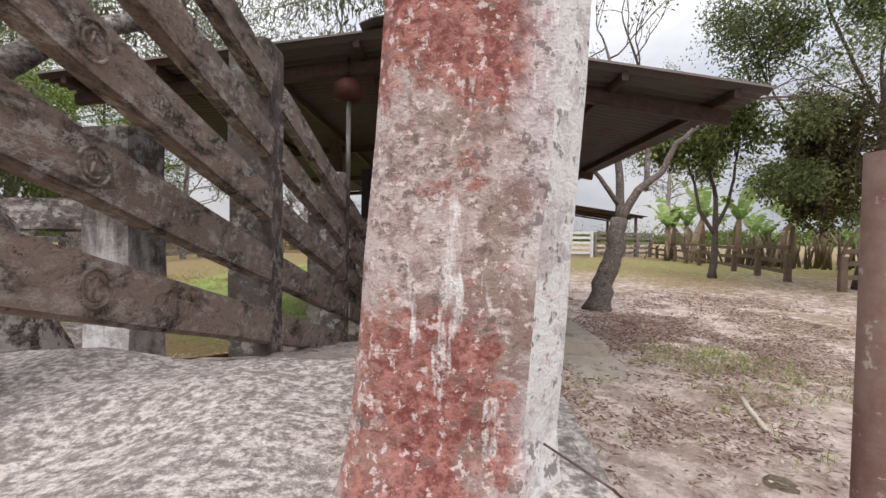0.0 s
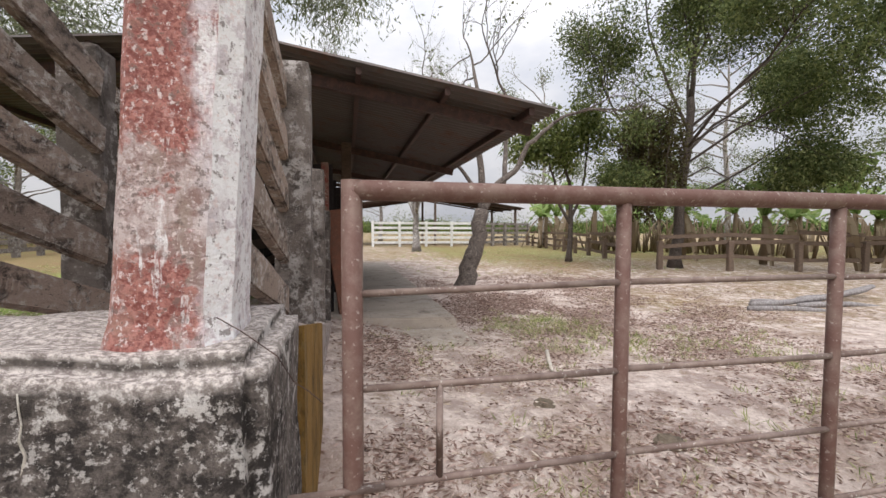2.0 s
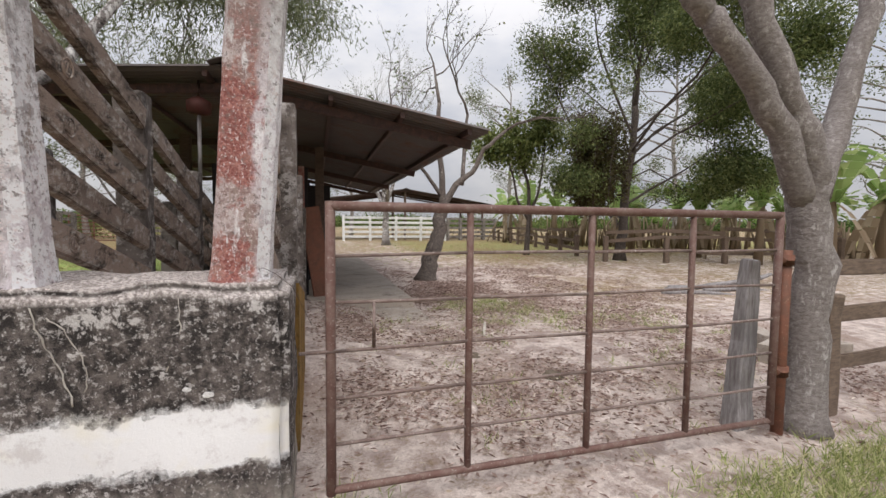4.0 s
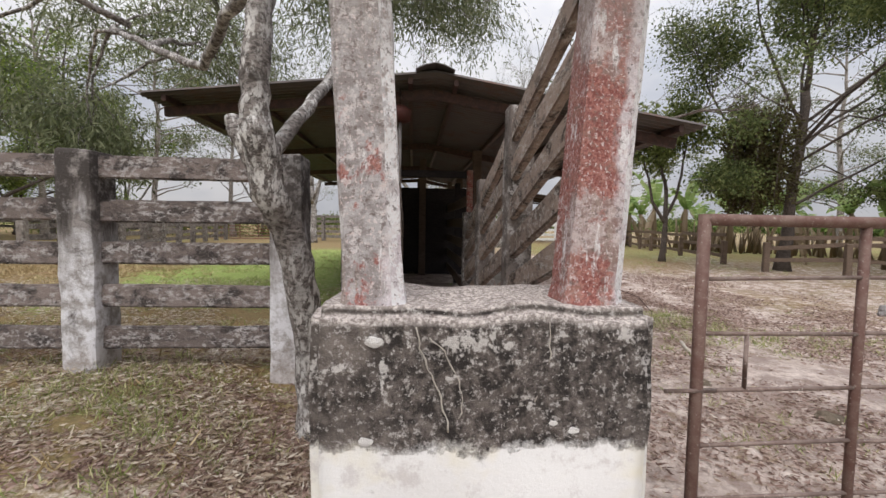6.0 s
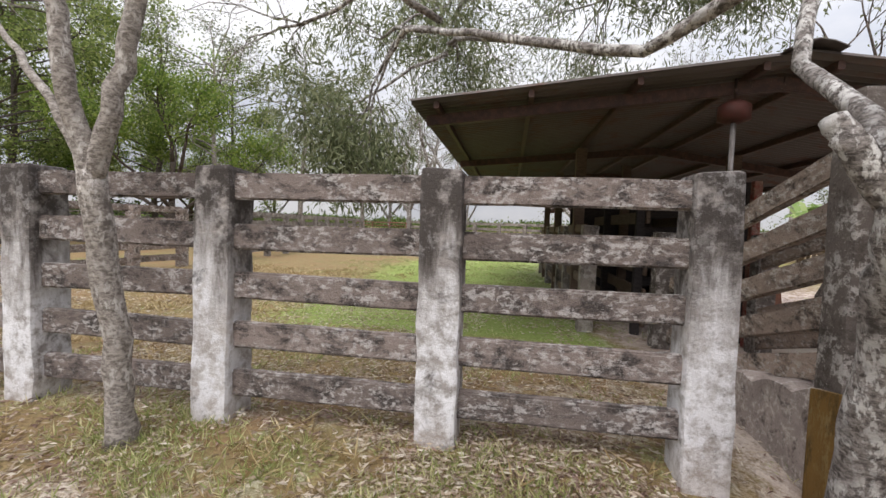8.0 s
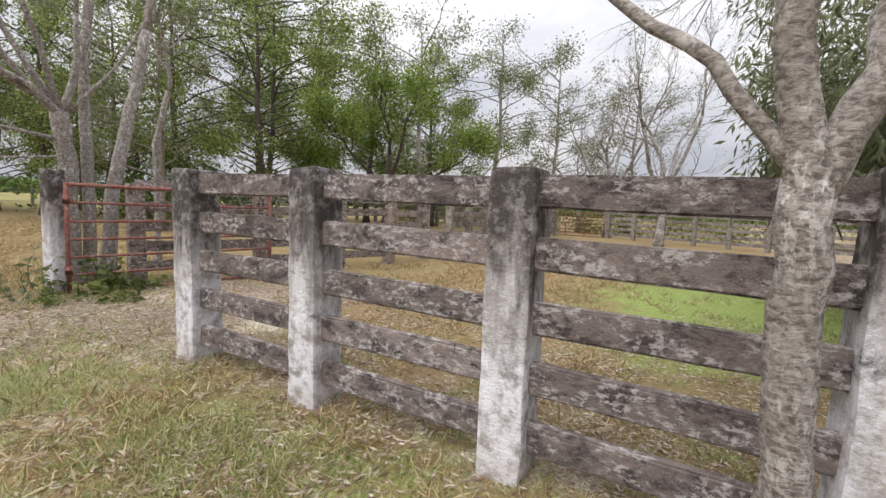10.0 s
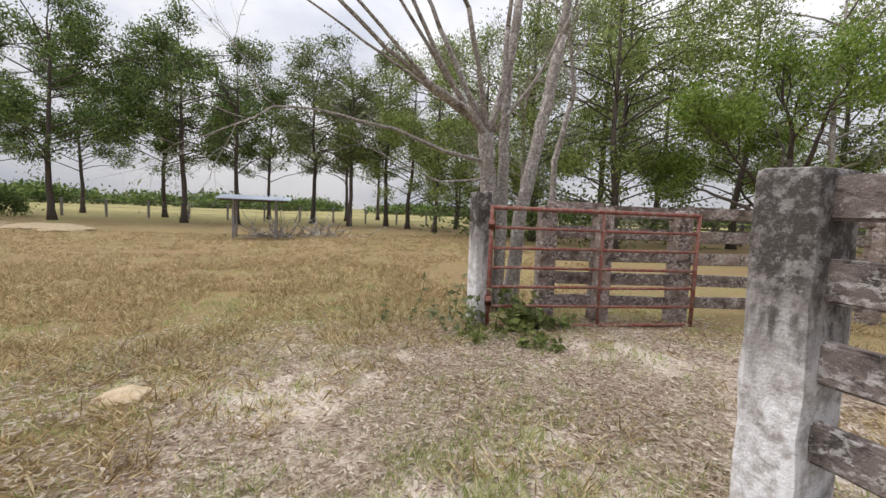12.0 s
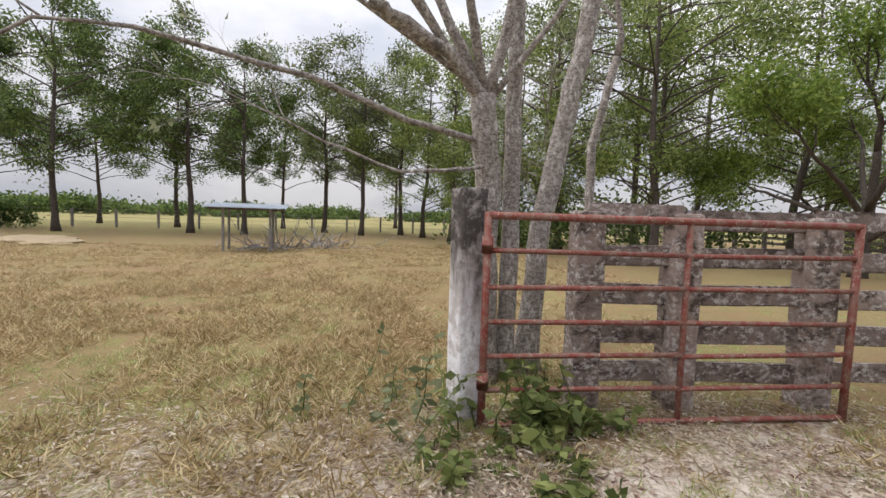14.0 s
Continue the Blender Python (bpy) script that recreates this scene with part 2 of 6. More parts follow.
    col = n.mix(n.maths("MULTIPLY", top, n.step(mid, 0.35, 0.5)), col, (0.23, 0.205, 0.19))
    n.bump(n.maths("ADD", fine, n.maths("MULTIPLY", mid, 1.2)), 0.6, 0.008)
    return n.done(col)


def rusty_pipe(name, paint, rust, spots):
    n = Nodes(name, 0.62, 0.15)
    col = n.mix(n.step(n.noise(14, 5, 0.7), 0.42, 0.62), paint, rust)
    col = n.mix(n.maths("MULTIPLY", n.step(n.noise(75, 4, 0.65), 0.61, 0.67), 0.8), col, spots)
    n.bump(n.noise(80, 4), 0.4, 0.003)
    return n.done(col)


def wood_material(name, a, b, along=(2, 2, 9)):
    n = Nodes(name, 0.9)
    grain = n.noise(6, 6, 0.7, n.scaled(*along))
    col = n.mix(n.step(grain, 0.35, 0.65), a, b)
    col = n.mix(n.maths("MULTIPLY", n.step(n.noise(3, 4), 0.5, 0.7), 0.5), col, tuple(0.45 * c for c in a))
    n.bump(grain, 0.5, 0.006)
    return n.done(col)


def roof_material(name, a, b, rust):
    n = Nodes(name, 0.6, 0.25)
    col = n.mix(n.noise(1.3, 5, 0.7), a, b)
    col = n.mix(n.step(n.noise(2.4, 6, 0.75), 0.5, 0.7), col, rust)
    return n.done(col)


def bark_material(name, base, dark, pale, amount=0.55):
    n = Nodes(name, 0.95)
    v = n.scaled(1, 1, 0.5)
    fine = n.noise(30, 5, 0.72, n.scaled(1, 1, 1.9), 0.5)
    col = n.mix(n.step(fine, 0.4, 0.6), dark, base)
    col = n.mix(n.maths("MULTIPLY", n.step(n.noise(26, 6, 0.74, v), 0.64 - 0.2 * amount, 0.7 - 0.18 * amount), n.step(n.noise(3.1, 3), 0.36, 0.6)), col, pale)
    col = n.mix(n.step(n.noise(4, 4, 0.7), 0.6, 0.68), col, dark)
    n.bump(n.maths("ADD", fine, n.noise(12, 3)), 0.8, 0.012)
    return n.done(col)


def leaf_material(name, a, b, c):
    n = Nodes(name, 0.55)
    col = n.ramp(n.island(), (0.0, a), (0.55, b), (1.0, c))
    col = n.mix(n.maths("MULTIPLY", n.noise(0.9, 2), 0.25), col, a)
    tr = n.t.nodes.new("ShaderNodeBsdfTranslucent")
    add = n.t.nodes.new("ShaderNodeMixShader")
    add.inputs[0].default_value = 0.45
    n.t.links.new(col, tr.inputs["Color"])
    n.t.links.new(n.b.outputs[0], add.inputs[1])
    n.t.links.new(tr.outputs[0], add.inputs[2])
    n.t.links.new(add.outputs[0], n.t.nodes["Material Output"].inputs["Surface"])
    return n.done(col)


BLOCK = block_material()
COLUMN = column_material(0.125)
COLUMN_PALE = column_material(-0.075, (0.27, 0.24, 0.235), (0.43, 0.405, 0.41))
PIPE = rusty_pipe("brown_pipe", (0.135, 0.074, 0.062), (0.185, 0.125, 0.105), (0.33, 0.28, 0.25))
BAR = rusty_pipe("thin_bar", (0.17, 0.12, 0.105), (0.26, 0.2, 0.175), (0.5, 0.46, 0.43))
RUST = rusty_pipe("orange_rust", (0.2, 0.085, 0.055), (0.15, 0.075, 0.052), (0.34, 0.2, 0.13))
RED_PIPE = rusty_pipe("red_pipe", (0.21, 0.055, 0.043), (0.24, 0.15, 0.12), (0.62, 0.56, 0.5))
OCHRE = concrete_material("ochre_stain", (0.2, 0.115, 0.032), (0.07, 0.045, 0.016), (0.34, 0.26, 0.13), None, 0.5, 0.35, 0.5, (1.6, 1.6, 0.6))
GREY_WOOD = wood_material("grey_wood", (0.36, 0.34, 0.34), (0.15, 0.13, 0.125), (7, 7, 0.8))
BROWN_WOOD = wood_material("brown_wood", (0.16, 0.115, 0.09), (0.09, 0.065, 0.05))
PALE_STICK = wood_material("pale_stick", (0.62, 0.57, 0.5), (0.45, 0.4, 0.35))
PLANK_WOOD = wood_material("fence_wood", (0.2, 0.145, 0.11), (0.11, 0.08, 0.062))
WHITE_PAINT = concrete_material("white_fence_paint", (0.78, 0.78, 0.77), (0.45, 0.43, 0.4), (0.82, 0.82, 0.81), None, 0.15)
ROOF = roof_material("zinc_roof", (0.16, 0.14, 0.132), (0.1, 0.085, 0.08), (0.14, 0.075, 0.055))
ROOF_PALE = roof_material("pale_roof", (0.5, 0.55, 0.62), (0.4, 0.44, 0.5), (0.36, 0.36, 0.38))
STEEL = rusty_pipe("dark_steel", (0.07, 0.045, 0.04), (0.11, 0.06, 0.05), (0.16, 0.12, 0.1))
SLAB = concrete_material("floor_slab", (0.46, 0.395, 0.335), (0.18, 0.15, 0.13), (0.46, 0.41, 0.37), None, 0.25)
SHADED_BOARD = wood_material("shaded_board", (0.05, 0.042, 0.042), (0.025, 0.022, 0.024))
BARK_GREY = bark_material("grey_bark", (0.27, 0.24, 0.225), (0.065, 0.055, 0.05), (0.66, 0.64, 0.62), 0.8)
BARK_DARK = bark_material("dark_bark", (0.13, 0.105, 0.09), (0.04, 0.033, 0.03), (0.26, 0.23, 0.21), 0.3)
BARK_PALE = bark_material("pale_bark", (0.38, 0.34, 0.31), (0.13, 0.11, 0.098), (0.56, 0.525, 0.5), 0.65)
BARK_SMOOTH = bark_material("smooth_bark", (0.27, 0.24, 0.228), (0.17, 0.145, 0.135), (0.42, 0.39, 0.375), 0.5)
BARK_BROWN = bark_material("brown_bark", (0.2, 0.165, 0.145), (0.055, 0.045, 0.04), (0.36, 0.32, 0.29), 0.35)
LEAF_DARK = leaf_material("dark_leaf", (0.045, 0.075, 0.02), (0.105, 0.16, 0.045), (0.25, 0.32, 0.1))
LEAF_WOOD = leaf_material("woodland_leaf", (0.09, 0.13, 0.03), (0.2, 0.26, 0.07), (0.42, 0.47, 0.16))
LEAF_OLIVE = leaf_material("olive_leaf", (0.11, 0.13, 0.065), (0.19, 0.215, 0.11), (0.37, 0.39, 0.24))
LEAF_BRIGHT = leaf_material("bright_leaf", (0.1, 0.165, 0.028), (0.2, 0.29, 0.055), (0.38, 0.45, 0.12))
LEAF_BANANA = leaf_material("banana_leaf", (0.16, 0.25, 0.075), (0.28, 0.4, 0.13), (0.46, 0.55, 0.24))
LEAF_DEAD = leaf_material("dead_leaf", (0.2, 0.145, 0.09), (0.3, 0.225, 0.15), (0.4, 0.33, 0.24))
LEAF_LITTER = leaf_material("fallen_leaf", (0.17, 0.105, 0.085), (0.42, 0.295, 0.25), (0.74, 0.6, 0.53))
PALE_LITTER = leaf_material("bleached_leaf", (0.25, 0.175, 0.13), (0.6, 0.5, 0.39), (0.85, 0.79, 0.7))
GRASS_GREEN = leaf_material("green_blade", (0.18, 0.225, 0.07), (0.42, 0.455, 0.18), (0.78, 0.71, 0.45))
GRASS_STRAW = leaf_material("straw_blade", (0.17, 0.115, 0.05), (0.46, 0.345, 0.175), (0.82, 0.7, 0.45))
LEAF_SHADE = leaf_material("shade_leaf", (0.065, 0.09, 0.032), (0.14, 0.175, 0.062), (0.3, 0.33, 0.13))
LEAF_MID = leaf_material("mid_leaf", (0.075, 0.1, 0.03), (0.17, 0.205, 0.065), (0.34, 0.37, 0.13))
# the drum's red, darkened so its colour holds the roof's shade
SHADED_RED = rusty_pipe("shaded_red_metal", (0.075, 0.022, 0.017), (0.06, 0.026, 0.02), (0.09, 0.04, 0.033))


# ---- mesh helpers ----
class Builder:
    """Collects vertices and faces for one mesh."""

    def __init__(self):
        self.v, self.f, self.k = [], [], 0

    def add(self, verts, faces):
        self.v.extend(verts)
        self.f.extend(tuple(i + self.k for i in f) for f in faces)
        self.k += len(verts)

    def tube(self, pts, radii, sides=6, cap=True):
        pts = [Vector(p) for p in pts]
        n, verts, faces = len(pts), [], []
        ref = Vector((0.31, 0.87, 0.38))
        for i, p in enumerate(pts):
            d = (pts[min(i + 1, n - 1)] - pts[max(i - 1, 0)]).normalized()
            a = d.cross(ref)
            a = a.normalized() if a.length > 1e-4 else d.orthogonal().normalized()
            b = d.cross(a)
            for s in range(sides):
                w = 2 * math.pi * s / sides
                verts.append(p + (a * math.cos(w) + b * math.sin(w)) * radii[i])
        for i in range(n - 1):
            for s in range(sides):
                t = (s + 1) % sides
                faces.append((i * sides + s, i * sides + t, (i + 1) * sides + t, (i + 1) * sides + s))
        if cap:
            faces.append(tuple(reversed(range(sides))))
            faces.append(tuple(range((n - 1) * sides, n * sides)))
        self.add(verts, faces)

    def mesh(self, name, material, smooth=False):
        me = bpy.data.meshes.new(name)
        me.from_pydata([tuple(p) for p in self.v], [], self.f)
        me.materials.append(material)
        if smooth:
            me.polygons.foreach_set("use_smooth", [True] * len(me.polygons))
        me.update()
        return me


def thing(name, at, label, category, group="", kind="", turn=0.0):
    ob = new(name)
    ob.empty_display_size = 0.1
    ob.matrix_world = pose(*at, 0, 0, turn)
    return tagged(ob, label, category, group, kind)


def put(name, me, parent=None, at=(0, 0, 0), rot=(0, 0, 0), label=""):
    ob = new(name, me)
    ob.matrix_basis = pose(*at, *rot)
    ob.parent = parent
    if label:
        ob["label"] = label
    return ob


def part(name, bm, material, parent, label=""):
    me = bpy.data.meshes.new(name)
    bm.to_mesh(me)
    bm.free()
    me.materials.append(material)
    return put(name, me, parent, label=label)


def worn_box(name, sx, sy, sz, material, bevel=0.012, rough=0.004, cuts=6, along=None, seed=0.0, top=1.0, shear=(0.0, 0.0)):
    """A cast or sawn bar, centred on x and y and standing on z = 0, with rounded, uneven edges. top: width at the top; shear: how far the top stands off."""
    bm = bmesh.new()
    bmesh.ops.create_cube(bm, size=1.0)
    long_axis = along if along is not None else max(range(3), key=lambda i: (sx, sy, sz)[i])
    es = [e for e in bm.edges if abs((e.verts[0].co - e.verts[1].co)[long_axis]) > 0.5]
    bmesh.ops.subdivide_edges(bm, edges=es, cuts=cuts, use_grid_fill=True)
    for v in bm.verts:
        v.co = Vector((v.co.x * sx, v.co.y * sy, (v.co.z + 0.5) * sz))
    edges = [e for e in bm.edges if len(e.link_faces) == 2 and e.calc_face_angle(0) > 0.5]
    if bevel:
        bmesh.ops.bevel(bm, geom=edges, offset=bevel, segments=2, affect="EDGES", profile=0.6)
    for v in bm.verts:
        f = v.co.z / sz if sz else 0
        v.co.x *= 1 + (top - 1) * f
        v.co.y *= 1 + (top - 1) * f
        v.co += noise.noise_vector(v.co * 5.0 + Vector((seed, seed * 1.7, 0))) * rough
        v.co.x += shear[0] * f
        v.co.y += shear[1] * f
    me = bpy.data.meshes.new(name)
    bm.to_mesh(me)
    bm.free()
    me.materials.append(material)
    return me


def smooth01(a):
    a = min(1.0, max(0.0, a))
    return a * a * (3 - 2 * a)


def ground_z(x, y):
    """Height of the ground: a dip before the loading ramp, level elsewhere."""
    z = 0.06
    z -= 0.27 * smooth01((x + 3.2) / 2.2) * smooth01((0.9 - y) / 1.9)
    z -= 0.2 * smooth01((x + 0.3) / 1.5) * smooth01((y + 0.6) / 1.5) * smooth01((14 - y) / 10)
    z -= 0.13 * smooth01((-3.0 - x) / 1.5) * smooth01((-0.6 - y) / 1.8)
    z += 0.05 * smooth01((0.5 - abs(y - 0.15)) / 0.5) * smooth01((-1.5 - x) / 1.0) * smooth01((x + 9.8) / 0.8)
    return z + 0.016 * noise.noise(Vector((x * 0.9, y * 0.9, 0))) + 0.01 * noise.noise(Vector((x * 3.1, y * 3.1, 4)))


def bar_to(me_len_axis_mesh, name, a, b, parent):
    """Lays a mesh that lies along +x, one metre long, from a to b."""
    a, b = Vector(a), Vector(b)
    ob = new(name, me_len_axis_mesh)
    d = b - a
    ob.matrix_basis = Matrix.LocRotScale(a, d.to_track_quat("X", "Z"), (d.length, 1, 1))
    ob.parent = parent
    return ob


def under(ob, owner):
    """Makes ob, placed as its owner's sibling, a piece of the owner."""
    ob.parent = owner
    ob.matrix_parent_inverse = owner.matrix_basis.inverted()
    return ob


def unit_bar(name, w, h, material, bevel=0.01, rough=0.004, seed=0.0, cuts=6):
    """A bar one metre long on +x, w thick, h high, centred on y and z."""
    bm = bmesh.new()
    bmesh.ops.create_cube(bm, size=1.0)
    es = [e for e in bm.edges if abs((e.verts[0].co - e.verts[1].co)[0]) > 0.5]
    bmesh.ops.subdivide_edges(bm, edges=es, cuts=cuts, use_grid_fill=True)
    for v in bm.verts:
        v.co = Vector((v.co.x + 0.5, v.co.y * w, v.co.z * h))
    edges = [e for e in bm.edges if len(e.link_faces) == 2 and e.calc_face_angle(0) > 0.5 and abs((e.verts[0].co - e.verts[1].co)[0]) > 0.01]
    bmesh.ops.bevel(bm, geom=edges, offset=bevel, segments=2, affect="EDGES")
    for v in bm.verts:
        q = noise.noise_vector(Vector((v.co.x * 9, v.co.y * 8, v.co.z * 8 + seed)))
        v.co += Vector((0, q.y, q.z)) * rough
    me = bpy.data.meshes.new(name)
    bm.to_mesh(me)
    bm.free()
    me.materials.append(material)
    return me


def unit_pipe(name, r, material, sides=10):
    b = Builder()
    b.tube([(0, 0, 0), (1, 0, 0)], [r, r], sides)
    return b.mesh(name, material, True)


# ---- the ground: one sheet to the horizon ----
def zone(x, y):
    """How much bare soil, green and straw lies at a place, and how much of it is yard."""
    q = noise.noise(Vector((x * 0.35, y * 0.35, 7))) * 0.5 + noise.noise(Vector((x * 1.1, y * 1.1, 2))) * 0.3
    u = x + 0.7 * noise.noise(Vector((x * 0.7, y * 0.7, 21))) + 0.3 * noise.noise(Vector((x * 2.3, y * 2.3, 22)))
    v = y + 0.7 * noise.noise(Vector((x * 0.7, y * 0.7, 31))) + 0.3 * noise.noise(Vector((x * 2.3, y * 2.3, 32)))
    # the trodden yard
    far = smooth01((v - 7) / 9)
    patch = smooth01((-1.8 - v) / 1.3) * smooth01((u - 1.0) / 1.4)
    east = smooth01((u - 3.0) / 2.5) * smooth01((v - 0.5) / 2.5)
    yard = (0.85 + 0.3 * q - 0.4 * far - 0.5 * patch - 0.28 * east, 0.3 * max(0.0, q + 0.3) + 0.16 * far + 0.16 * east + 0.6 * patch, 0.2 + 0.3 * far)
    # the corral behind the fence, with a lawn beside the shed
    lawn = smooth01((u + 7.5) / 3.0) * smooth01((-1.3 - u) / 1.2) * smooth01((v - 2.2) / 1.4) * smooth01((17 - v) / 5)
    gateway = smooth01(1.0 - math.hypot((u + 10.9) / 2.6, (v - 1.2) / 4.5)) * 1.1
    pen = (0.75 * min(1.0, gateway) + 0.3 * smooth01((2.0 - v) / 1.6) + 0.25 * smooth01((u + 3.5) / 1.5) + 0.1, 0.2 + 1.3 * lawn, 0.75 * (1 - lawn))
    # the path along the fence and the field
    path = smooth01(1.0 - abs(v + 1.9 + 0.4 * math.sin(x * 0.5)) / 1.7) * smooth01((u + 13.5) / 3.0)
    walked = smooth01(1.0 - math.hypot((u + 11.2) / 3.6, (v + 0.6) / 4.2)) * 0.85
    f = smooth01((-11.5 - u) / 4.0)
    soil = max(0.15 + 0.55 * path + 0.5 * q, min(0.95, walked) + 0.5 * q)
    wide = (soil * (1 - 0.85 * f * (1 - min(1.0, walked))), (0.36 + 0.7 * q - 0.1 * path) * (1 - 0.4 * f), (0.6 - 0.2 * path) * (1 - f) + 0.95 * f)
    g = smooth01((-42 - u) / 8)
    wide = (wide[0] * (1 - g), wide[1] * (1 - g) + 0.42 * g, wide[2])
    in_yard = smooth01((v + 4.6) / 1.6) * smooth01((u + 2.2) / 1.3) * smooth01((27 - v) / 5)
    in_pen = smooth01((v + 0.3) / 0.9) * smooth01((u + 13.4) / 1.5) * (1 - in_yard)
    rest = 1 - in_yard - in_pen
    return tuple(yard[k] * in_yard + pen[k] * in_pen + wide[k] * rest for k in range(3)) + (in_yard,)


def axis_steps(lo, hi, fine, far):
    near = list(np.arange(lo, hi + fine * 0.5, fine))
    out, s, x = [], fine, hi
    while x < far:
        s *= 1.28
        x += s
        out.append(x)
    left, s, x = [], fine, lo
    while x > -far:
        s *= 1.28
        x -= s
        left.append(x)
    return left[::-1] + near + out


def build_ground():
    xs, ys = axis_steps(-18.0, 7.0, 0.16, 900.0), axis_steps(-5.0, 10.0, 0.16, 900.0)
    verts, cols = [], []
    for y in ys:
        for x in xs:
            verts.append((x, y, ground_z(x, y)))
            cols.append(zone(x, y))
    w = len(xs)
    faces = [(j * w + i, j * w + i + 1, (j + 1) * w + i + 1, (j + 1) * w + i) for j in range(len(ys) - 1) for i in range(w - 1)]
    me = bpy.data.meshes.new("ground")
    me.from_pydata(verts, [], faces)
    at = me.color_attributes.new("cover", "FLOAT_COLOR", "POINT")
    at.data.foreach_set("color", np.array(cols, dtype=np.float32).ravel())
    me.polygons.foreach_set("use_smooth", [True] * len(me.polygons))
    n = Nodes("earth_and_grass", 0.98)
    a = n.t.nodes.new("ShaderNodeAttribute")
    a.attribute_name = "cover"
    sep = n.t.nodes.new("ShaderNodeSeparateColor")
    n.t.links.new(a.outputs["Color"], sep.inputs[0])
    fine, mid, big = n.noise(42, 5, 0.75), n.noise(6, 6, 0.72), n.noise(0.9, 4, 0.6)
    soil = n.mix(n.step(mid, 0.35, 0.65), (0.43, 0.34, 0.3), (0.77, 0.67, 0.61))
    soil = n.mix(n.maths("MULTIPLY", n.step(n.noise(2.6, 6, 0.74), 0.5, 0.58), 0.7), soil, (0.3, 0.225, 0.2))
    soil = n.mix(n.maths("MULTIPLY", n.step(big, 0.52, 0.68), 0.7), soil, (0.34, 0.25, 0.2))
    soil = n.mix(n.maths("MULTIPLY", n.step(n.noise(15, 6, 0.78, None, 0.6), 0.5, 0.6), 0.4), soil, (0.36, 0.27, 0.225))
    pale = n.mix(n.step(fine, 0.36, 0.62), (0.36, 0.3, 0.24), (0.68, 0.6, 0.52))
    soil = n.mix(a.outputs["Alpha"], pale, soil)
    straw = n.mix(n.step(fine, 0.3, 0.65), (0.14, 0.1, 0.045), (0.36, 0.27, 0.135))
    straw = n.mix(n.maths("MULTIPLY", n.step(mid, 0.5, 0.6), 0.8), straw, (0.17, 0.13, 0.06))
    straw = n.mix(n.step(n.noise(0.5, 4, 0.65), 0.45, 0.62), straw, n.mix(fine, (0.17, 0.105, 0.055), (0.36, 0.24, 0.13)))
    straw = n.mix(n.maths("MULTIPLY", n.step(n.noise(2.3, 5, 0.75), 0.52, 0.62), 0.6), straw, (0.22, 0.19, 0.09))
    green = n.mix(n.step(fine, 0.3, 0.65), (0.14, 0.19, 0.04), (0.34, 0.42, 0.13))
    jitter = n.maths("MULTIPLY", n.maths("SUBTRACT", n.maths("ADD", mid, n.maths("MULTIPLY", fine, 0.6)), 0.8), 1.5)
    col = n.mix(n.step(n.maths("ADD", sep.outputs["Green"], jitter), 0.3, 0.75), straw, green)
    col = n.mix(n.step(n.maths("ADD", sep.outputs["Red"], jitter), 0.35, 0.7), col, soil)
    col = n.mix(n.maths("MULTIPLY", n.step(n.noise(17, 5, 0.8), 0.57, 0.66), 0.5), col, (0.16, 0.115, 0.09))
    n.bump(n.maths("ADD", fine, n.maths("MULTIPLY", mid, 2.0)), 0.8, 0.03)
    me.materials.append(n.done(col))
    ob = new("ground", me)
    tagged(ob, "bare pinkish soil, straw-dry grass and green patches strewn with leaves", "ground", kind="structure")


build_ground()


# ---- fences of concrete posts and rails ----
RAIL_Z = (0.335, 0.65, 0.965, 1.28, 1.59)
post_meshes = [worn_box("post", 0.25, 0.28, 1.85, POST, 0.03, 0.012, 9, 2, s * 3.1, 0.97) for s in range(4)]
mossy_posts = [worn_box("post", 0.22, 0.24, 1.85, MOSSY, 0.022, 0.01, 9, 2, s * 2.7, 0.97) for s in range(3)]
mossy_rails = [unit_bar("rail", 0.065, 0.165, MOSSY, 0.012, 0.006, s * 2.9) for s in range(3)]
far_post_meshes = [worn_box("post", 0.2, 0.2, 1.8, FAR_RAIL, 0.02, 0.006, 5, 2, s * 3.1) for s in range(2)]
rail_meshes = [unit_bar("rail", 0.065, 0.165, RAIL, 0.012, 0.006, s * 2.3) for s in range(5)]
far_rail_meshes = [unit_bar("rail", 0.06, 0.16, FAR_RAIL, 0.01, 0.004, s * 2.3, 3) for s in range(3)]
white_post = worn_box("post", 0.16, 0.16, 1.85, WHITE_PAINT, 0.012, 0.003, 3, 2)
white_rail = unit_bar("rail", 0.05, 0.16, WHITE_PAINT, 0.01, 0.003, 1.0, 3)
wood_posts = [worn_box("post", 0.16, 0.16, 1.35, PLANK_WOOD, 0.03, 0.014, 5, 2, s * 1.9) for s in range(3)]
wood_rails = [unit_bar("rail", 0.04, 0.12, PLANK_WOOD, 0.01, 0.01, s * 1.3) for s in range(3)]


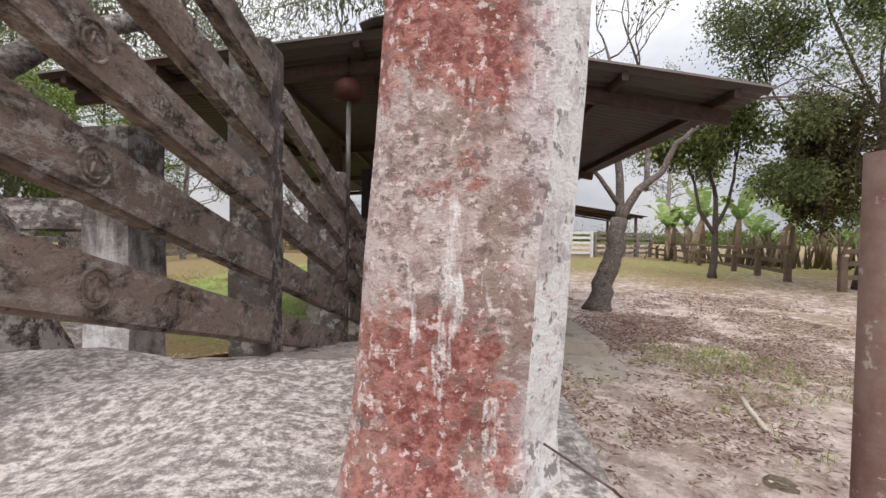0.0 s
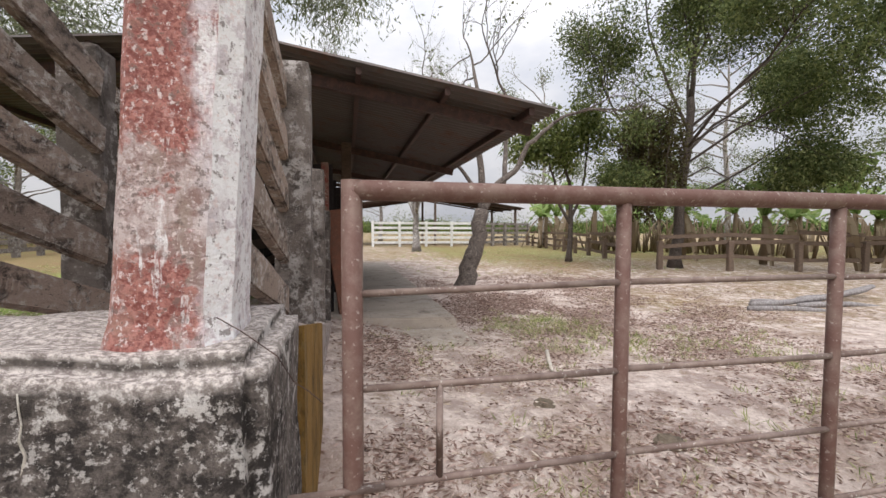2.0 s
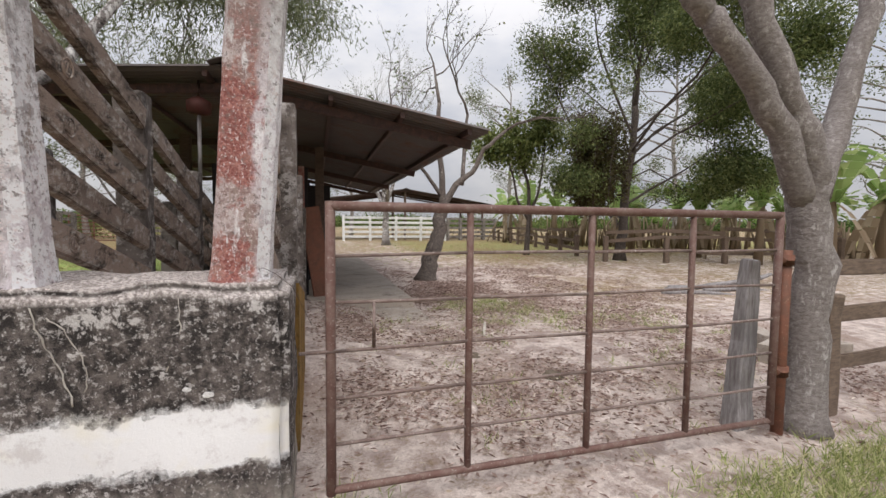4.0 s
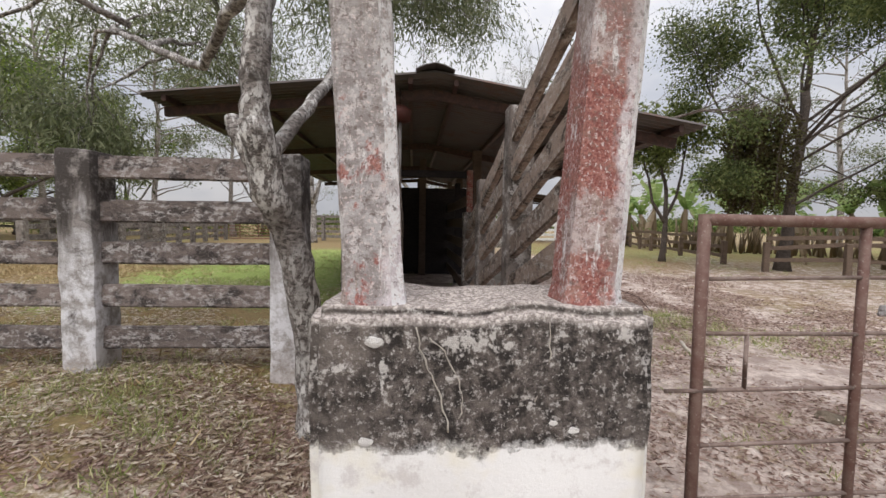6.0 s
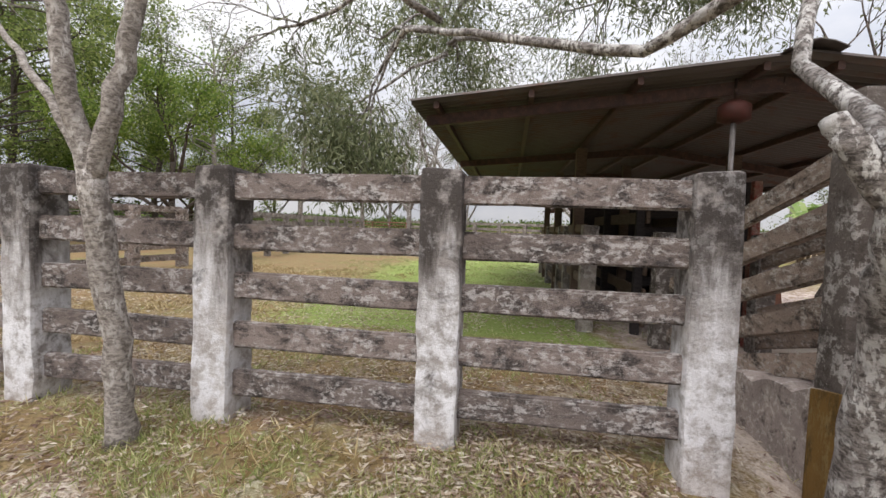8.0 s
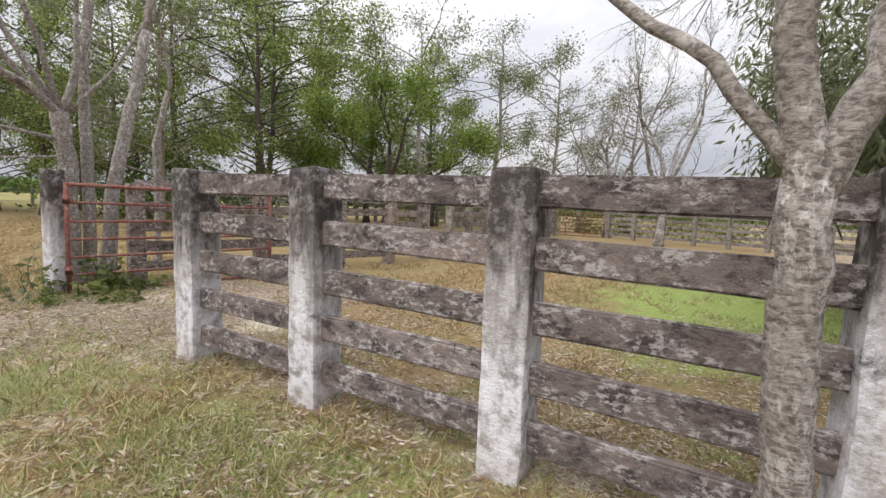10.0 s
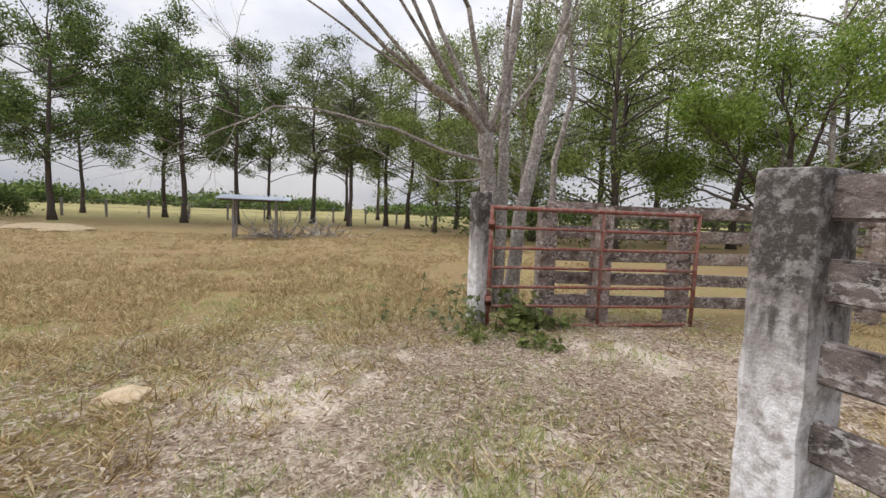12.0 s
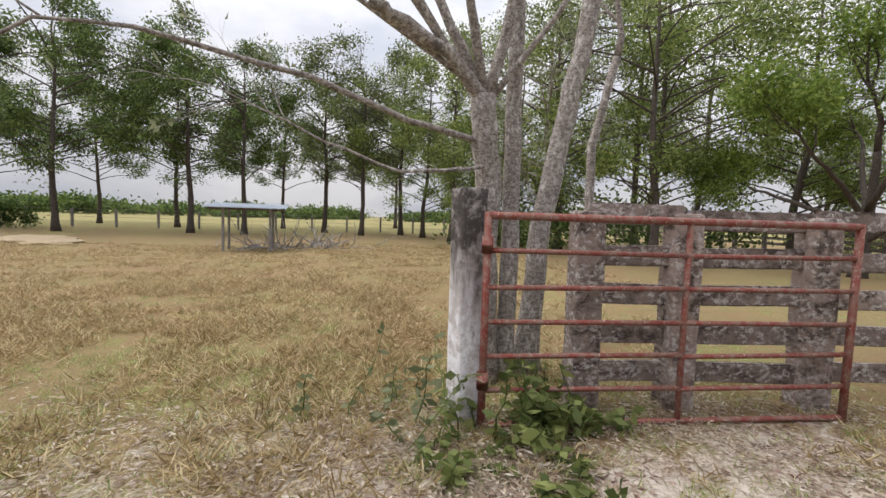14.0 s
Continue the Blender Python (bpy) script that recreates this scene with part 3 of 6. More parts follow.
def fence(at, label, posts, rails, post_me, rail_me, category="fence", top=None, sag=0.0):
    """A fence through the post positions, its rails let into the posts."""
    f = thing("fence", (at[0], at[1], ground_z(*at)), label, category)
    o = Vector((at[0], at[1], ground_z(*at)))
    pts = [Vector((x, y, 0)) for x, y in posts]
    for i, p in enumerate(pts):
        d = (pts[min(i + 1, len(pts) - 1)] - pts[max(i - 1, 0)]).normalized()
        gz = ground_z(p.x, p.y)
        ob = put("post", post_me[i % len(post_me)], f, Vector((p.x, p.y, gz - 0.17)) - o, (random.uniform(-0.8, 0.8), random.uniform(-0.8, 0.8), math.degrees(math.atan2(d.y, d.x)) + random.uniform(-1.5, 1.5)))
        if top:
            ob.scale = (1, 1, (top - gz + 0.17) / 1.85)
    for i in range(len(pts) - 1):
        a, b = pts[i], pts[i + 1]
        for k, z in enumerate(rails):
            za, zb = z + random.uniform(-sag, sag), z + random.uniform(-sag, sag)
            n = Vector((-(b - a).y, (b - a).x, 0)).normalized() * 0.035
            bar_to(rail_me[(i * 3 + k * 2) % len(rail_me)], "rail", Vector((a.x, a.y, za)) + n - o, Vector((b.x, b.y, zb)) + n - o, f)
    return f


FX = [-1.885, -3.345, -4.79, -6.21, -7.65, -9.03]
fence((-5.4, 0.2), "weathered concrete fence with limewashed posts and five mossy rails", [(x, 0.2) for x in FX], RAIL_Z, post_meshes, rail_meshes, top=1.71, sag=0.008)
fence((-12.7, 2.0), "mossy concrete corral fence standing behind the red gate", [(-12.8, 1.46), (-12.65, 2.23), (-12.4, 3.37), (-12.0, 5.0), (-11.75, 6.5), (-11.7, 8.0)], RAIL_Z, mossy_posts, mossy_rails, top=1.62, sag=0.02)
fence((-12.2, 16.0), "long mossy concrete corral fence, seen far off", [(-11.7 - 0.07 * i, 9.45 + 1.45 * i) for i in range(11)], RAIL_Z, far_post_meshes, far_rail_meshes, top=1.65)
fence((-5.0, 23.0), "long grey concrete corral fence on the far side", [(-9.6 + 1.5 * i, 25.6 - 0.55 * i) for i in range(8)], RAIL_Z, far_post_meshes, far_rail_meshes, top=1.65)
fence((-24.0, 26.0), "distant concrete fence at the pasture's edge", [(-46.0 + 1.9 * i, 25.0) for i in range(17)], RAIL_Z[1:], far_post_meshes, far_rail_meshes, top=1.5)
fence((5.0, 25.0), "white-painted concrete fence across the yard", [(1.75 + 1.72 * i, 25.0) for i in range(5)], RAIL_Z, [white_post], [white_rail], top=1.72)
fence((11.0, 26.0), "dark weathered concrete fence closing the yard", [(8.9 + 1.1 * i, 25.2 + 0.5 * i) for i in range(5)], RAIL_Z, far_post_meshes, far_rail_meshes, top=1.7)
fence((11.5, 18.0), "grey timber yard fence with three sagging rails", [(13.0 - 0.36 * i, 26.6 - 1.75 * i) for i in range(10)], (0.3, 0.65, 1.0), wood_posts, wood_rails, top=1.2, sag=0.05)
fence((12.0, 8.5), "rickety timber rail fence by the shade tree", [(9.6, 8.9), (11.6, 8.3), (13.6, 7.8), (15.8, 7.5), (18.0, 7.0)], (0.35, 0.75, 1.05), wood_posts, wood_rails, top=1.25, sag=0.1)
fence((5.0, -1.4), "weathered timber plank fence beside the gate", [(3.75, -1.35), (5.6, -1.25), (7.6, -1.2)], (0.16, 0.52, 0.88), wood_posts, wood_rails, top=1.1, sag=0.03)


# ---- pipe gates ----
def gate(at, turn, label, length, bottom, height, stands, bars, frame_r, bar_r, frame_mat, bar_mat):
    g = thing("metal_gate", at, label, "gate", turn=turn)
    fp, bp = unit_pipe("frame_pipe", frame_r, frame_mat, 14), unit_pipe("bar", bar_r, bar_mat, 8)
    up = unit_pipe("upright", frame_r * 0.8, frame_mat, 12)
    z0, z1 = bottom - at[2], bottom + height - at[2]
    bar_to(fp, "top_pipe", (0, 0, z1), (length, 0, z1), g)
    bar_to(up, "bottom_pipe", (0, 0, z0), (length, 0, z0), g)
    bar_to(fp, "end_pipe", (0, 0, z0 - 0.02), (0, 0, z1 + frame_r * 0.9), g)
    bar_to(fp, "end_pipe", (length, 0, z0 - 0.02), (length, 0, z1 + frame_r * 0.9), g)
    for f in stands:
        bar_to(up, "upright", (length * f, 0.004, z0), (length * f, 0.004, z1), g)
    ends = [0.0, *stands, 1.0]
    for k in range(1, bars + 1):
        z = z0 + (z1 - z0) * k / (bars + 1)
        for f0, f1 in zip(ends, ends[1:]):
            a, b = length * f0, length * f1
            bar_to(bp, "bar", (a, 0, z + random.uniform(-0.008, 0.008)), (b, 0, z + random.uniform(-0.008, 0.008)), g)
    return g, fp, bp, z0, z1


g1, fp, bp, z0, z1 = gate((0.167, -1.55, -0.2), 0.0, "rusty brown pipe gate with thin bars, closed beside the ramp", 2.79, -0.09, 1.345, (0.245, 0.5, 0.7516), 5, 0.0235, 0.0085, PIPE, BAR)
bar_to(bp, "stub_bar", (0.2, 0, z0 + 0.673), (0.2, 0, z0 + 0.897), g1)
bar_to(bp, "latch", (-0.14, -0.016, z0 + 0.673), (0.07, -0.016, z0 + 0.673), g1)
hinge_b = unit_pipe("hinge_pipe", 0.036, RUST, 14)
hinge = bar_to(hinge_b, "hinge_pipe", (2.9, 0.03, z0 - 0.12), (2.9, 0.03, z0 + 1.12), g1)
collar_b = unit_pipe("collar", 0.048, RUST, 14)
for z in (0.28, 1.02):
    under(bar_to(collar_b, "collar", (2.9, 0.03, z0 + z), (2.9, 0.03, z0 + z + 0.07), g1), hinge)
    bar_to(unit_pipe("hinge_arm", 0.022, RUST, 8), "hinge_arm", (2.8, 0.0, z0 + z + 0.035), (2.9, 0.03, z0 + z + 0.035), g1)

g2, fp2, bp2, z0, z1 = gate((-12.64, 0.56, 0.05), math.degrees(math.atan2(2.79, 0.51)), "red rusted pipe gate swung open against the corral fence", 2.84, 0.09, 1.47, (0.52,), 5, 0.027, 0.019, RED_PIPE, RED_PIPE)
bar_to(unit_pipe("hinge_sleeve", 0.04, RED_PIPE, 12), "hinge_sleeve", (0, 0, 0.3), (0, 0, 0.42), g2)
bar_to(unit_pipe("hinge_sleeve", 0.04, RED_PIPE, 12), "hinge_sleeve", (0, 0, 1.25), (0, 0, 1.37), g2)
gate((-13.2, 25.2, 0.05), 5.0, "far red pipe gate in the corral fence", 3.4, 0.1, 1.4, (0.333, 0.667), 6, 0.03, 0.022, RED_PIPE, RED_PIPE)

gate_post = tagged(put("gate_post", worn_box("gate_post", 0.2, 0.2, 1.85, POST, 0.02, 0.01, 9, 2, 8.0), None, (-12.75, 0.47, -0.1)), "leaning limewashed concrete post carrying the red gate", "post")
gate_post.rotation_euler = (radians(-1), radians(-2.5), radians(10))
wooden_post = tagged(put("wooden_post", worn_box("wooden_post", 0.17, 0.14, 1.4, GREY_WOOD, 0.02, 0.02, 9, 2, 5.0, 0.6, (0.06, 0)), None, (2.9, -1.36, -0.44)), "silver-grey split timber gate post beside the hinge pipe", "post")


# ---- loading ramp: block, columns, side rails ----
ramp = thing("loading_ramp", (-0.67, -1.0, -0.19), "concrete cattle loading ramp with flaking red columns and railed sides", "cattle ramp")
RO = Vector((-0.67, -1.0, -0.19))


def block_mesh():
    """The blunt end of the ramp: a worn masonry block with a rounded, broken top edge."""
    bm = bmesh.new()
    bmesh.ops.create_cube(bm, size=1.0)
    bmesh.ops.subdivide_edges(bm, edges=bm.edges[:], cuts=13, use_grid_fill=True)
    for v in bm.verts:
        x, y, z = v.co
        v.co = Vector((x * 1.325, y * 0.66, z * 1.13))
    sharp = [e for e in bm.edges if len(e.link_faces) == 2 and e.calc_face_angle(0) > 0.5]
    bmesh.ops.bevel(bm, geom=sharp, offset=0.04, segments=4, affect="EDGES")
    for face in bm.faces:
        face.smooth = True
    for v in bm.verts:
        q = noise.noise_vector(v.co * 3.3)
        r = noise.noise_vector(v.co * 11.0)
        v.co += q * 0.016 + r * 0.006
        v.co.z += 0.03 * smooth01((v.co.z - 0.3) / 0.27) * noise.noise(Vector((v.co.x * 4, v.co.y * 4, 3)))
    return bm


b = part("block", block_mesh(), BLOCK, ramp, "blackened concrete block with a white painted band")
b.location = Vector((-0.675, -1.25, 0.345)) - RO


def column_mesh(shear, seed, w):
    """A rough column with chamfered corners, leaning outwards."""
    bm = bmesh.new()
    d, c, rings = 0.13, 0.045, 26
    prof = [(-w + c * 0.4, -d), (w - c, -d), (w, -d + c), (w, d - c), (w - c, d), (-w + c, d), (-w, d - c), (-w, -d + c * 0.4)]
    loops = []
    for k in range(rings + 1):
        z = 1.75 * k / rings
        flare = 1 + 0.1 * math.exp(-z / 0.03)
        loop = []
        for i in range(len(prof)):
            x0, y0 = prof[i]
            x1, y1 = prof[(i + 1) % len(prof)]
            for s in range(3):
                p = Vector((x0 + (x1 - x0) * s / 3, y0 + (y1 - y0) * s / 3, z))
                p.x *= flare
                p.y *= flare
                p += noise.noise_vector(p * 7 + Vector((seed, 0, 0))) * 0.006
                p.x += shear * z
                loop.append(bm.verts.new(p))
        loops.append(loop)
    n = len(loops[0])
    for k in range(rings):
        for i in range(n):
            bm.faces.new((loops[k][i], loops[k][(i + 1) % n], loops[k + 1][(i + 1) % n], loops[k + 1][i]))
    bm.faces.new(loops[-1])
    return bm


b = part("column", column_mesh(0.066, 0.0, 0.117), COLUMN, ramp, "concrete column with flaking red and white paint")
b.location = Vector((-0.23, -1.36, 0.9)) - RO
b = part("column", column_mesh(-0.052, 9.0, 0.114), COLUMN_PALE, ramp, "pale concrete column with faint red paint marks")
b.location = Vector((-1.112, -1.36, 0.9)) - RO


def ramp_z(y):
    return 0.62 - 0.205 * y


def ramp_body():
    """The sloping floor behind the block, with low raised foot grips across it."""
    bm = bmesh.new()
    n, x0, x1 = 130, -1.32, -0.03
    rows = []
    for i in range(n + 1):
        y = -0.93 + 3.9 * i / n
        z = max(0.02, ramp_z(y)) + 0.05 * abs(math.sin(math.pi * (y + 0.8) / 0.4)) ** 0.7 - 0.03 + 0.008 * noise.noise(Vector((0, y * 6, 0)))
        rows.append([bm.verts.new((x0, y, -0.25)), bm.verts.new((x0, y, z - 0.02)), bm.verts.new((x0 + 0.05, y, z))] + [bm.verts.new((x0 + 0.05 + (x1 - x0 - 0.1) * k / 6, y, z + 0.016 * noise.noise(Vector((k * 1.3, y * 6, 2))))) for k in range(1, 6)] + [bm.verts.new((x1 - 0.05, y, z)), bm.verts.new((x1, y, z - 0.02)), bm.verts.new((x1, y, -0.25))])
    for i in range(n):
        for k in range(len(rows[0]) - 1):
            bm.faces.new((rows[i][k], rows[i][k + 1], rows[i + 1][k + 1], rows[i + 1][k]))
    bm.faces.new(rows[0][::-1])
    bm.faces.new(rows[-1])
    bmesh.ops.recalc_face_normals(bm, faces=bm.faces[:])
    return bm


b = part("ramp_floor", ramp_body(), WORN_FLOOR, ramp, "sloping concrete floor worn by hooves")
b.location = -RO
for x, w in ((-0.012, 0.03), (-1.338, 0.03)):
    bm = bmesh.new()
    ys = [-0.92 + 1.12 * i / 8 for i in range(9)]
    lo = [[bm.verts.new((x + s * w / 2, y, -0.24)) for y in ys] for s in (-1, 1)]
    hi = [[bm.verts.new((x + s * w / 2, y, ramp_z(y) + 0.012)) for y in ys] for s in (-1, 1)]
    for i in range(8):
        for q in ((lo[0], hi[0]), (hi[0], hi[1]), (hi[1], lo[1])):
            bm.faces.new((q[0][i], q[0][i + 1], q[1][i + 1], q[1][i]))
    bm.faces.new((lo[0][0], hi[0][0], hi[1][0], lo[1][0]))
    bm.faces.new((lo[0][-1], lo[1][-1], hi[1][-1], hi[0][-1]))
    bmesh.ops.recalc_face_normals(bm, faces=bm.faces[:])
    b = part("side_facing", bm, OCHRE, ramp, "ochre-stained side of the ramp")
    b.location = -RO

for y, top in ((0.17, 2.13), (1.62, 1.72), (2.95, 1.4)):
    base = max(0.0, ramp_z(y)) - 0.1
    me = worn_box("chute_post", 0.2, 0.2, top - base, CHUTE_DARK, 0.025, 0.01, 9, 2, y * 3)
    for x in (-1.2, -0.15):
        put("chute_post", me, ramp, Vector((x, y, base)) - RO)
chute_rails = [unit_bar("chute_rail", 0.06, 0.16, CHUTE, 0.01, 0.006, 30 + s * 2.3) for s in range(4)]


def rail_z(k, y):
    return 0.98 + 0.295 * k - 0.3 * (y + 0.67)


rail_ob = {}
for x in (-1.12, -0.2):
    for k in range(5):
        for a, c in ((-1.33, 0.1), (0.24, 1.54), (1.7, 2.87)):
            rail_ob[x, k, a] = bar_to(chute_rails[(k + int(a > 0)) % 4], "chute_rail", Vector((x, a, rail_z(k, a))) - RO, Vector((x, c, rail_z(k, c))) - RO, ramp)
# raised round seals and worn lettering cast into the rails, no longer readable
seal = Builder()
seal.tube([(0, 0.048 * math.cos(w), 0.048 * math.sin(w)) for w in np.linspace(0, 2 * math.pi, 21)], [0.006] * 21, 5, False)
seal.tube([(0, 0.03 * math.cos(w), 0.03 * math.sin(w)) for w in np.linspace(0.6, 5.6, 15)], [0.005] * 15, 5)
seal.tube([(0, -0.004, -0.028), (0, -0.004, 0.026)], [0.005, 0.005], 5)
seal_me = seal.mesh("cast_seal", CHUTE, True)
mark = Builder()
for i in range(7):
    y = 0.03 * i
    mark.tube([(0, y, -0.022), (0, y, 0.022)], [0.0045, 0.0045], 5)
    if i % 3 != 1:
        mark.tube([(0, y, 0.02), (0, y + 0.016, 0.02)], [0.004, 0.004], 5)
    if i % 2 == 0:
        mark.tube([(0, y, -0.002), (0, y + 0.014, -0.002)], [0.004, 0.004], 5)
mark_me = mark.mesh("cast_lettering", CHUTE)
tilt = math.degrees(math.atan(0.3))
for k in range(4):
    for y, me, nm in ((-0.93, seal_me, "cast_seal"), (-0.72, mark_me, "cast_lettering")):
        under(put(nm, me, ramp, Vector((-1.0905, y, rail_z(k, y))) - RO, (-tilt, 0, 0)), rail_ob[-1.12, k, -1.33])


# ---- corrugated sheds ----
def corrugated(name, corners, material, pitch=0.1, depth=0.028):
    """A roof slope of corrugated sheet. corners: front eave, front ridge, rear ridge, rear eave."""
    a, b, c, d = [Vector(p) for p in corners]
    n = int((c - b).length / pitch) * 6
    up = (b - a).cross(d - a).normalized()
    up = up if up.z > 0 else -up
    cols, verts, faces = 5, [], []
    for i in range(n + 1):
        s = i / n
        off = up * (depth * math.sin(2 * math.pi * i / 6))
        p, q = a.lerp(d, s), b.lerp(c, s)
        sheet = int(s * (c - b).length / 0.8)
        wob = up * 0.008 * noise.noise(Vector((sheet * 1.7, p.x, 0)))
        for k in range(cols):
            verts.append(p.lerp(q, k / (cols - 1)) + off + wob + up * (0.006 * noise.noise(Vector((s * 9, k * 1.1, p.x)))))
    for i in range(n):
        for k in range(cols - 1):
            faces.append((i * cols + k, i * cols + k + 1, (i + 1) * cols + k + 1, (i + 1) * cols + k))
    m = len(verts)
    verts += [v - up * 0.002 for v in verts]
    faces += [tuple(j + m for j in reversed(f)) for f in faces]
    me = bpy.data.meshes.new(name)
    me.from_pydata([tuple(v) for v in verts], [], faces)
    me.materials.append(material)
    return me


def shed(at, label, ridge_x, ridge_z, y0r, y0m, y0l, y1, right, left, post_spots, post_mat, floor_z):
    s = thing("open_shed", at, label, "shed")
    o = Vector(at)
    (rx, rz), (lx, lz) = right, left
    slopes = (((rx, y0r, rz), (ridge_x, y0m, ridge_z), (ridge_x, y1, ridge_z), (rx, y1, rz)), ((lx, y0l, lz), (ridge_x, y0m, ridge_z), (ridge_x, y1, ridge_z), (lx, y1, lz)))
    beam, purlin = unit_bar("rafter", 0.07, 0.11, STEEL, 0.008, 0.002), unit_bar("purlin", 0.05, 0.07, STEEL, 0.006, 0.002)
    for c in slopes:
        put("roof_slope", corrugated("roof_slope", [Vector(p) - o for p in c], ROOF), s, label="rusted corrugated zinc roof sheet")
        a, b2, c2, d2 = [Vector(p) - o for p in c]
        inset = a.lerp(b2, 0.06) - a
        n = max(3, int((c2 - b2).length / 2.6))
        for i in range(n + 1):
            f = 0.035 + 0.93 * i / n
            bar_to(beam, "rafter", a.lerp(d2, f) + inset * 0.6 + Vector((0, 0, -0.13)), b2.lerp(c2, f) + Vector((0, 0, -0.13)), s)
        for f in (0.08, 0.36, 0.64, 0.92):
            p, q = a.lerp(b2, f), d2.lerp(c2, f)
            bar_to(purlin, "purlin", p + (q - p) * 0.005 + Vector((0, 0, -0.052)), q + Vector((0, 0, -0.052)), s)
    cap = Builder()
    span = [(-0.2, -0.045), (-0.1, 0.0), (0.0, 0.02), (0.1, 0.0), (0.2, -0.045)]
    for y in (y0m - 0.08, y1):
        for dz in (0.05, 0.042):
            cap.v.extend(Vector((ridge_x + x - o.x, y - o.y, ridge_z + z + dz - o.z)) for x, z in span)
    for k in range(4):
        cap.f.extend([(k, k + 1, k + 11, k + 10), (k + 5, k + 15, k + 16, k + 6), (k, k + 5, k + 6, k + 1), (k + 10, k + 11, k + 16, k + 15)])
    put("ridge_cap", cap.mesh("ridge_cap", ROOF), s, label="folded metal ridge cap")
    for x, y in post_spots:
        f = (x - ridge_x) / ((rx if x > ridge_x else lx) - ridge_x)
        top = ridge_z + ((rz if x > ridge_x else lz) - ridge_z) * f - 0.12
        put("post", worn_box("post", 0.15, 0.15, top - floor_z, post_mat, 0.012, 0.004, 4, 2, x), s, Vector((x, y, floor_z)) - o)
    return s


shed((-0.8, 6.0, 0.0), "open-sided cattle shed with a rusty corrugated gable roof", -0.75, 2.8, 1.15, 1.4, 1.85, 11.6, (2.06, 2.28), (-3.98, 2.6), [(x, y) for x in (-1.95, 0.15) for y in (4.4, 7.2, 10.0)] + [(-0.75, y) for y in (6.6, 9.0, 11.3)], BROWN_WOOD, -0.1)
shed((6.0, 29.0, 0.0), "second low open shed with a dark corrugated roof", 6.2, 3.7, 26.6, 26.6, 26.6, 32.6, (12.8, 2.75), (-0.5, 2.75), [(12.2, 27.0), (12.2, 32.2), (6.2, 27.0), (6.2, 32.2), (0.0, 27.0)], BROWN_WOOD, -0.05)


def floor_slab():
    """The shed's raised concrete floor with a broken front apron running down to the soil."""
    bm = bmesh.new()
    ring = [(1.52, 2.75), (1.5, 6.0), (1.42, 12.6), (-3.9, 12.6), (-3.9, 3.2), (-1.5, 3.0), (0.0, 2.95)]
    lo = [bm.verts.new((x, y, -0.3)) for x, y in ring]
    hi = [bm.verts.new((x, y, 0.045)) for x, y in ring]
    bm.faces.new(hi)
    for i in range(len(ring)):
        j = (i + 1) % len(ring)
        bm.faces.new((lo[i], lo[j], hi[j], hi[i]))
    bmesh.ops.recalc_face_normals(bm, faces=bm.faces[:])
    bmesh.ops.bevel(bm, geom=[e for e in bm.edges if e.verts[0].co.z > 0 and e.verts[1].co.z > 0], offset=0.02, segments=2, affect="EDGES")
    return bm


slab = thing("floor_slab", (-1.0, 7.0, 0.0), "worn concrete shed floor with a crumbling edge", "floor", kind="structure")
b = part("slab", floor_slab(), SLAB, slab)
b.location = (1.0, -7.0, 0.0)
bm = bmesh.new()
rows = []
for i in range(9):
    f = i / 8
    y = 2.76 - 1.5 * f
    z = -0.085 - 0.115 * f
    rows.append([bm.verts.new((0.1 + (1.55 + 0.12 * f - 0.1) * k / 6, y + 0.03 * noise.noise(Vector((k, f * 4, 0))), z + 0.01 * noise.noise(Vector((k * 2, f * 7, 1))))) for k in range(7)])
    rows[-1].append(bm.verts.new((1.57 + 0.12 * f, y, -0.4)))
for i in range(8):
    for k in range(7):
        bm.faces.new((rows[i][k], rows[i][k + 1], rows[i + 1][k + 1], rows[i + 1][k]))
bmesh.ops.recalc_face_normals(bm, faces=bm.faces[:])
b = part("apron", bm, SLAB, slab, "sloping broken concrete apron")
b.location = (1.0, -7.0, 0.0)


# ---- trees ----
def leaf_mesh(name, pos, dirs, length, width, material, rng, fold=0.25):
    """Many small leaves in one mesh, each a folded blade of its own."""
    n = len(pos)
    d = dirs / (np.linalg.norm(dirs, axis=1, keepdims=True) + 1e-6)
    side = np.cross(d, rng.normal(size=(n, 3)))
    side /= np.linalg.norm(side, axis=1, keepdims=True) + 1e-6
    nor = np.cross(d, side)
    ln = (length * rng.uniform(0.4, 1.3, n))[:, None]
    wd = (width * rng.uniform(0.7, 1.2, n))[:, None]
    mid = pos + d * ln * 0.45
    v = np.empty((n, 4, 3))
    v[:, 0] = pos
    v[:, 1] = mid + side * wd * 0.5 + nor * wd * fold
    v[:, 2] = pos + d * ln
    v[:, 3] = mid - side * wd * 0.5 + nor * wd * fold
    me = bpy.data.meshes.new(name)
    me.vertices.add(n * 4)
    me.vertices.foreach_set("co", v.reshape(-1).astype(np.float32))
    me.loops.add(n * 4)
    me.loops.foreach_set("vertex_index", np.arange(n * 4, dtype=np.int32))
    me.polygons.add(n)
    me.polygons.foreach_set("loop_start", np.arange(0, n * 4, 4, dtype=np.int32))
    me.update(calc_edges=True)
    me.validate()
    me.materials.append(material)
    return me


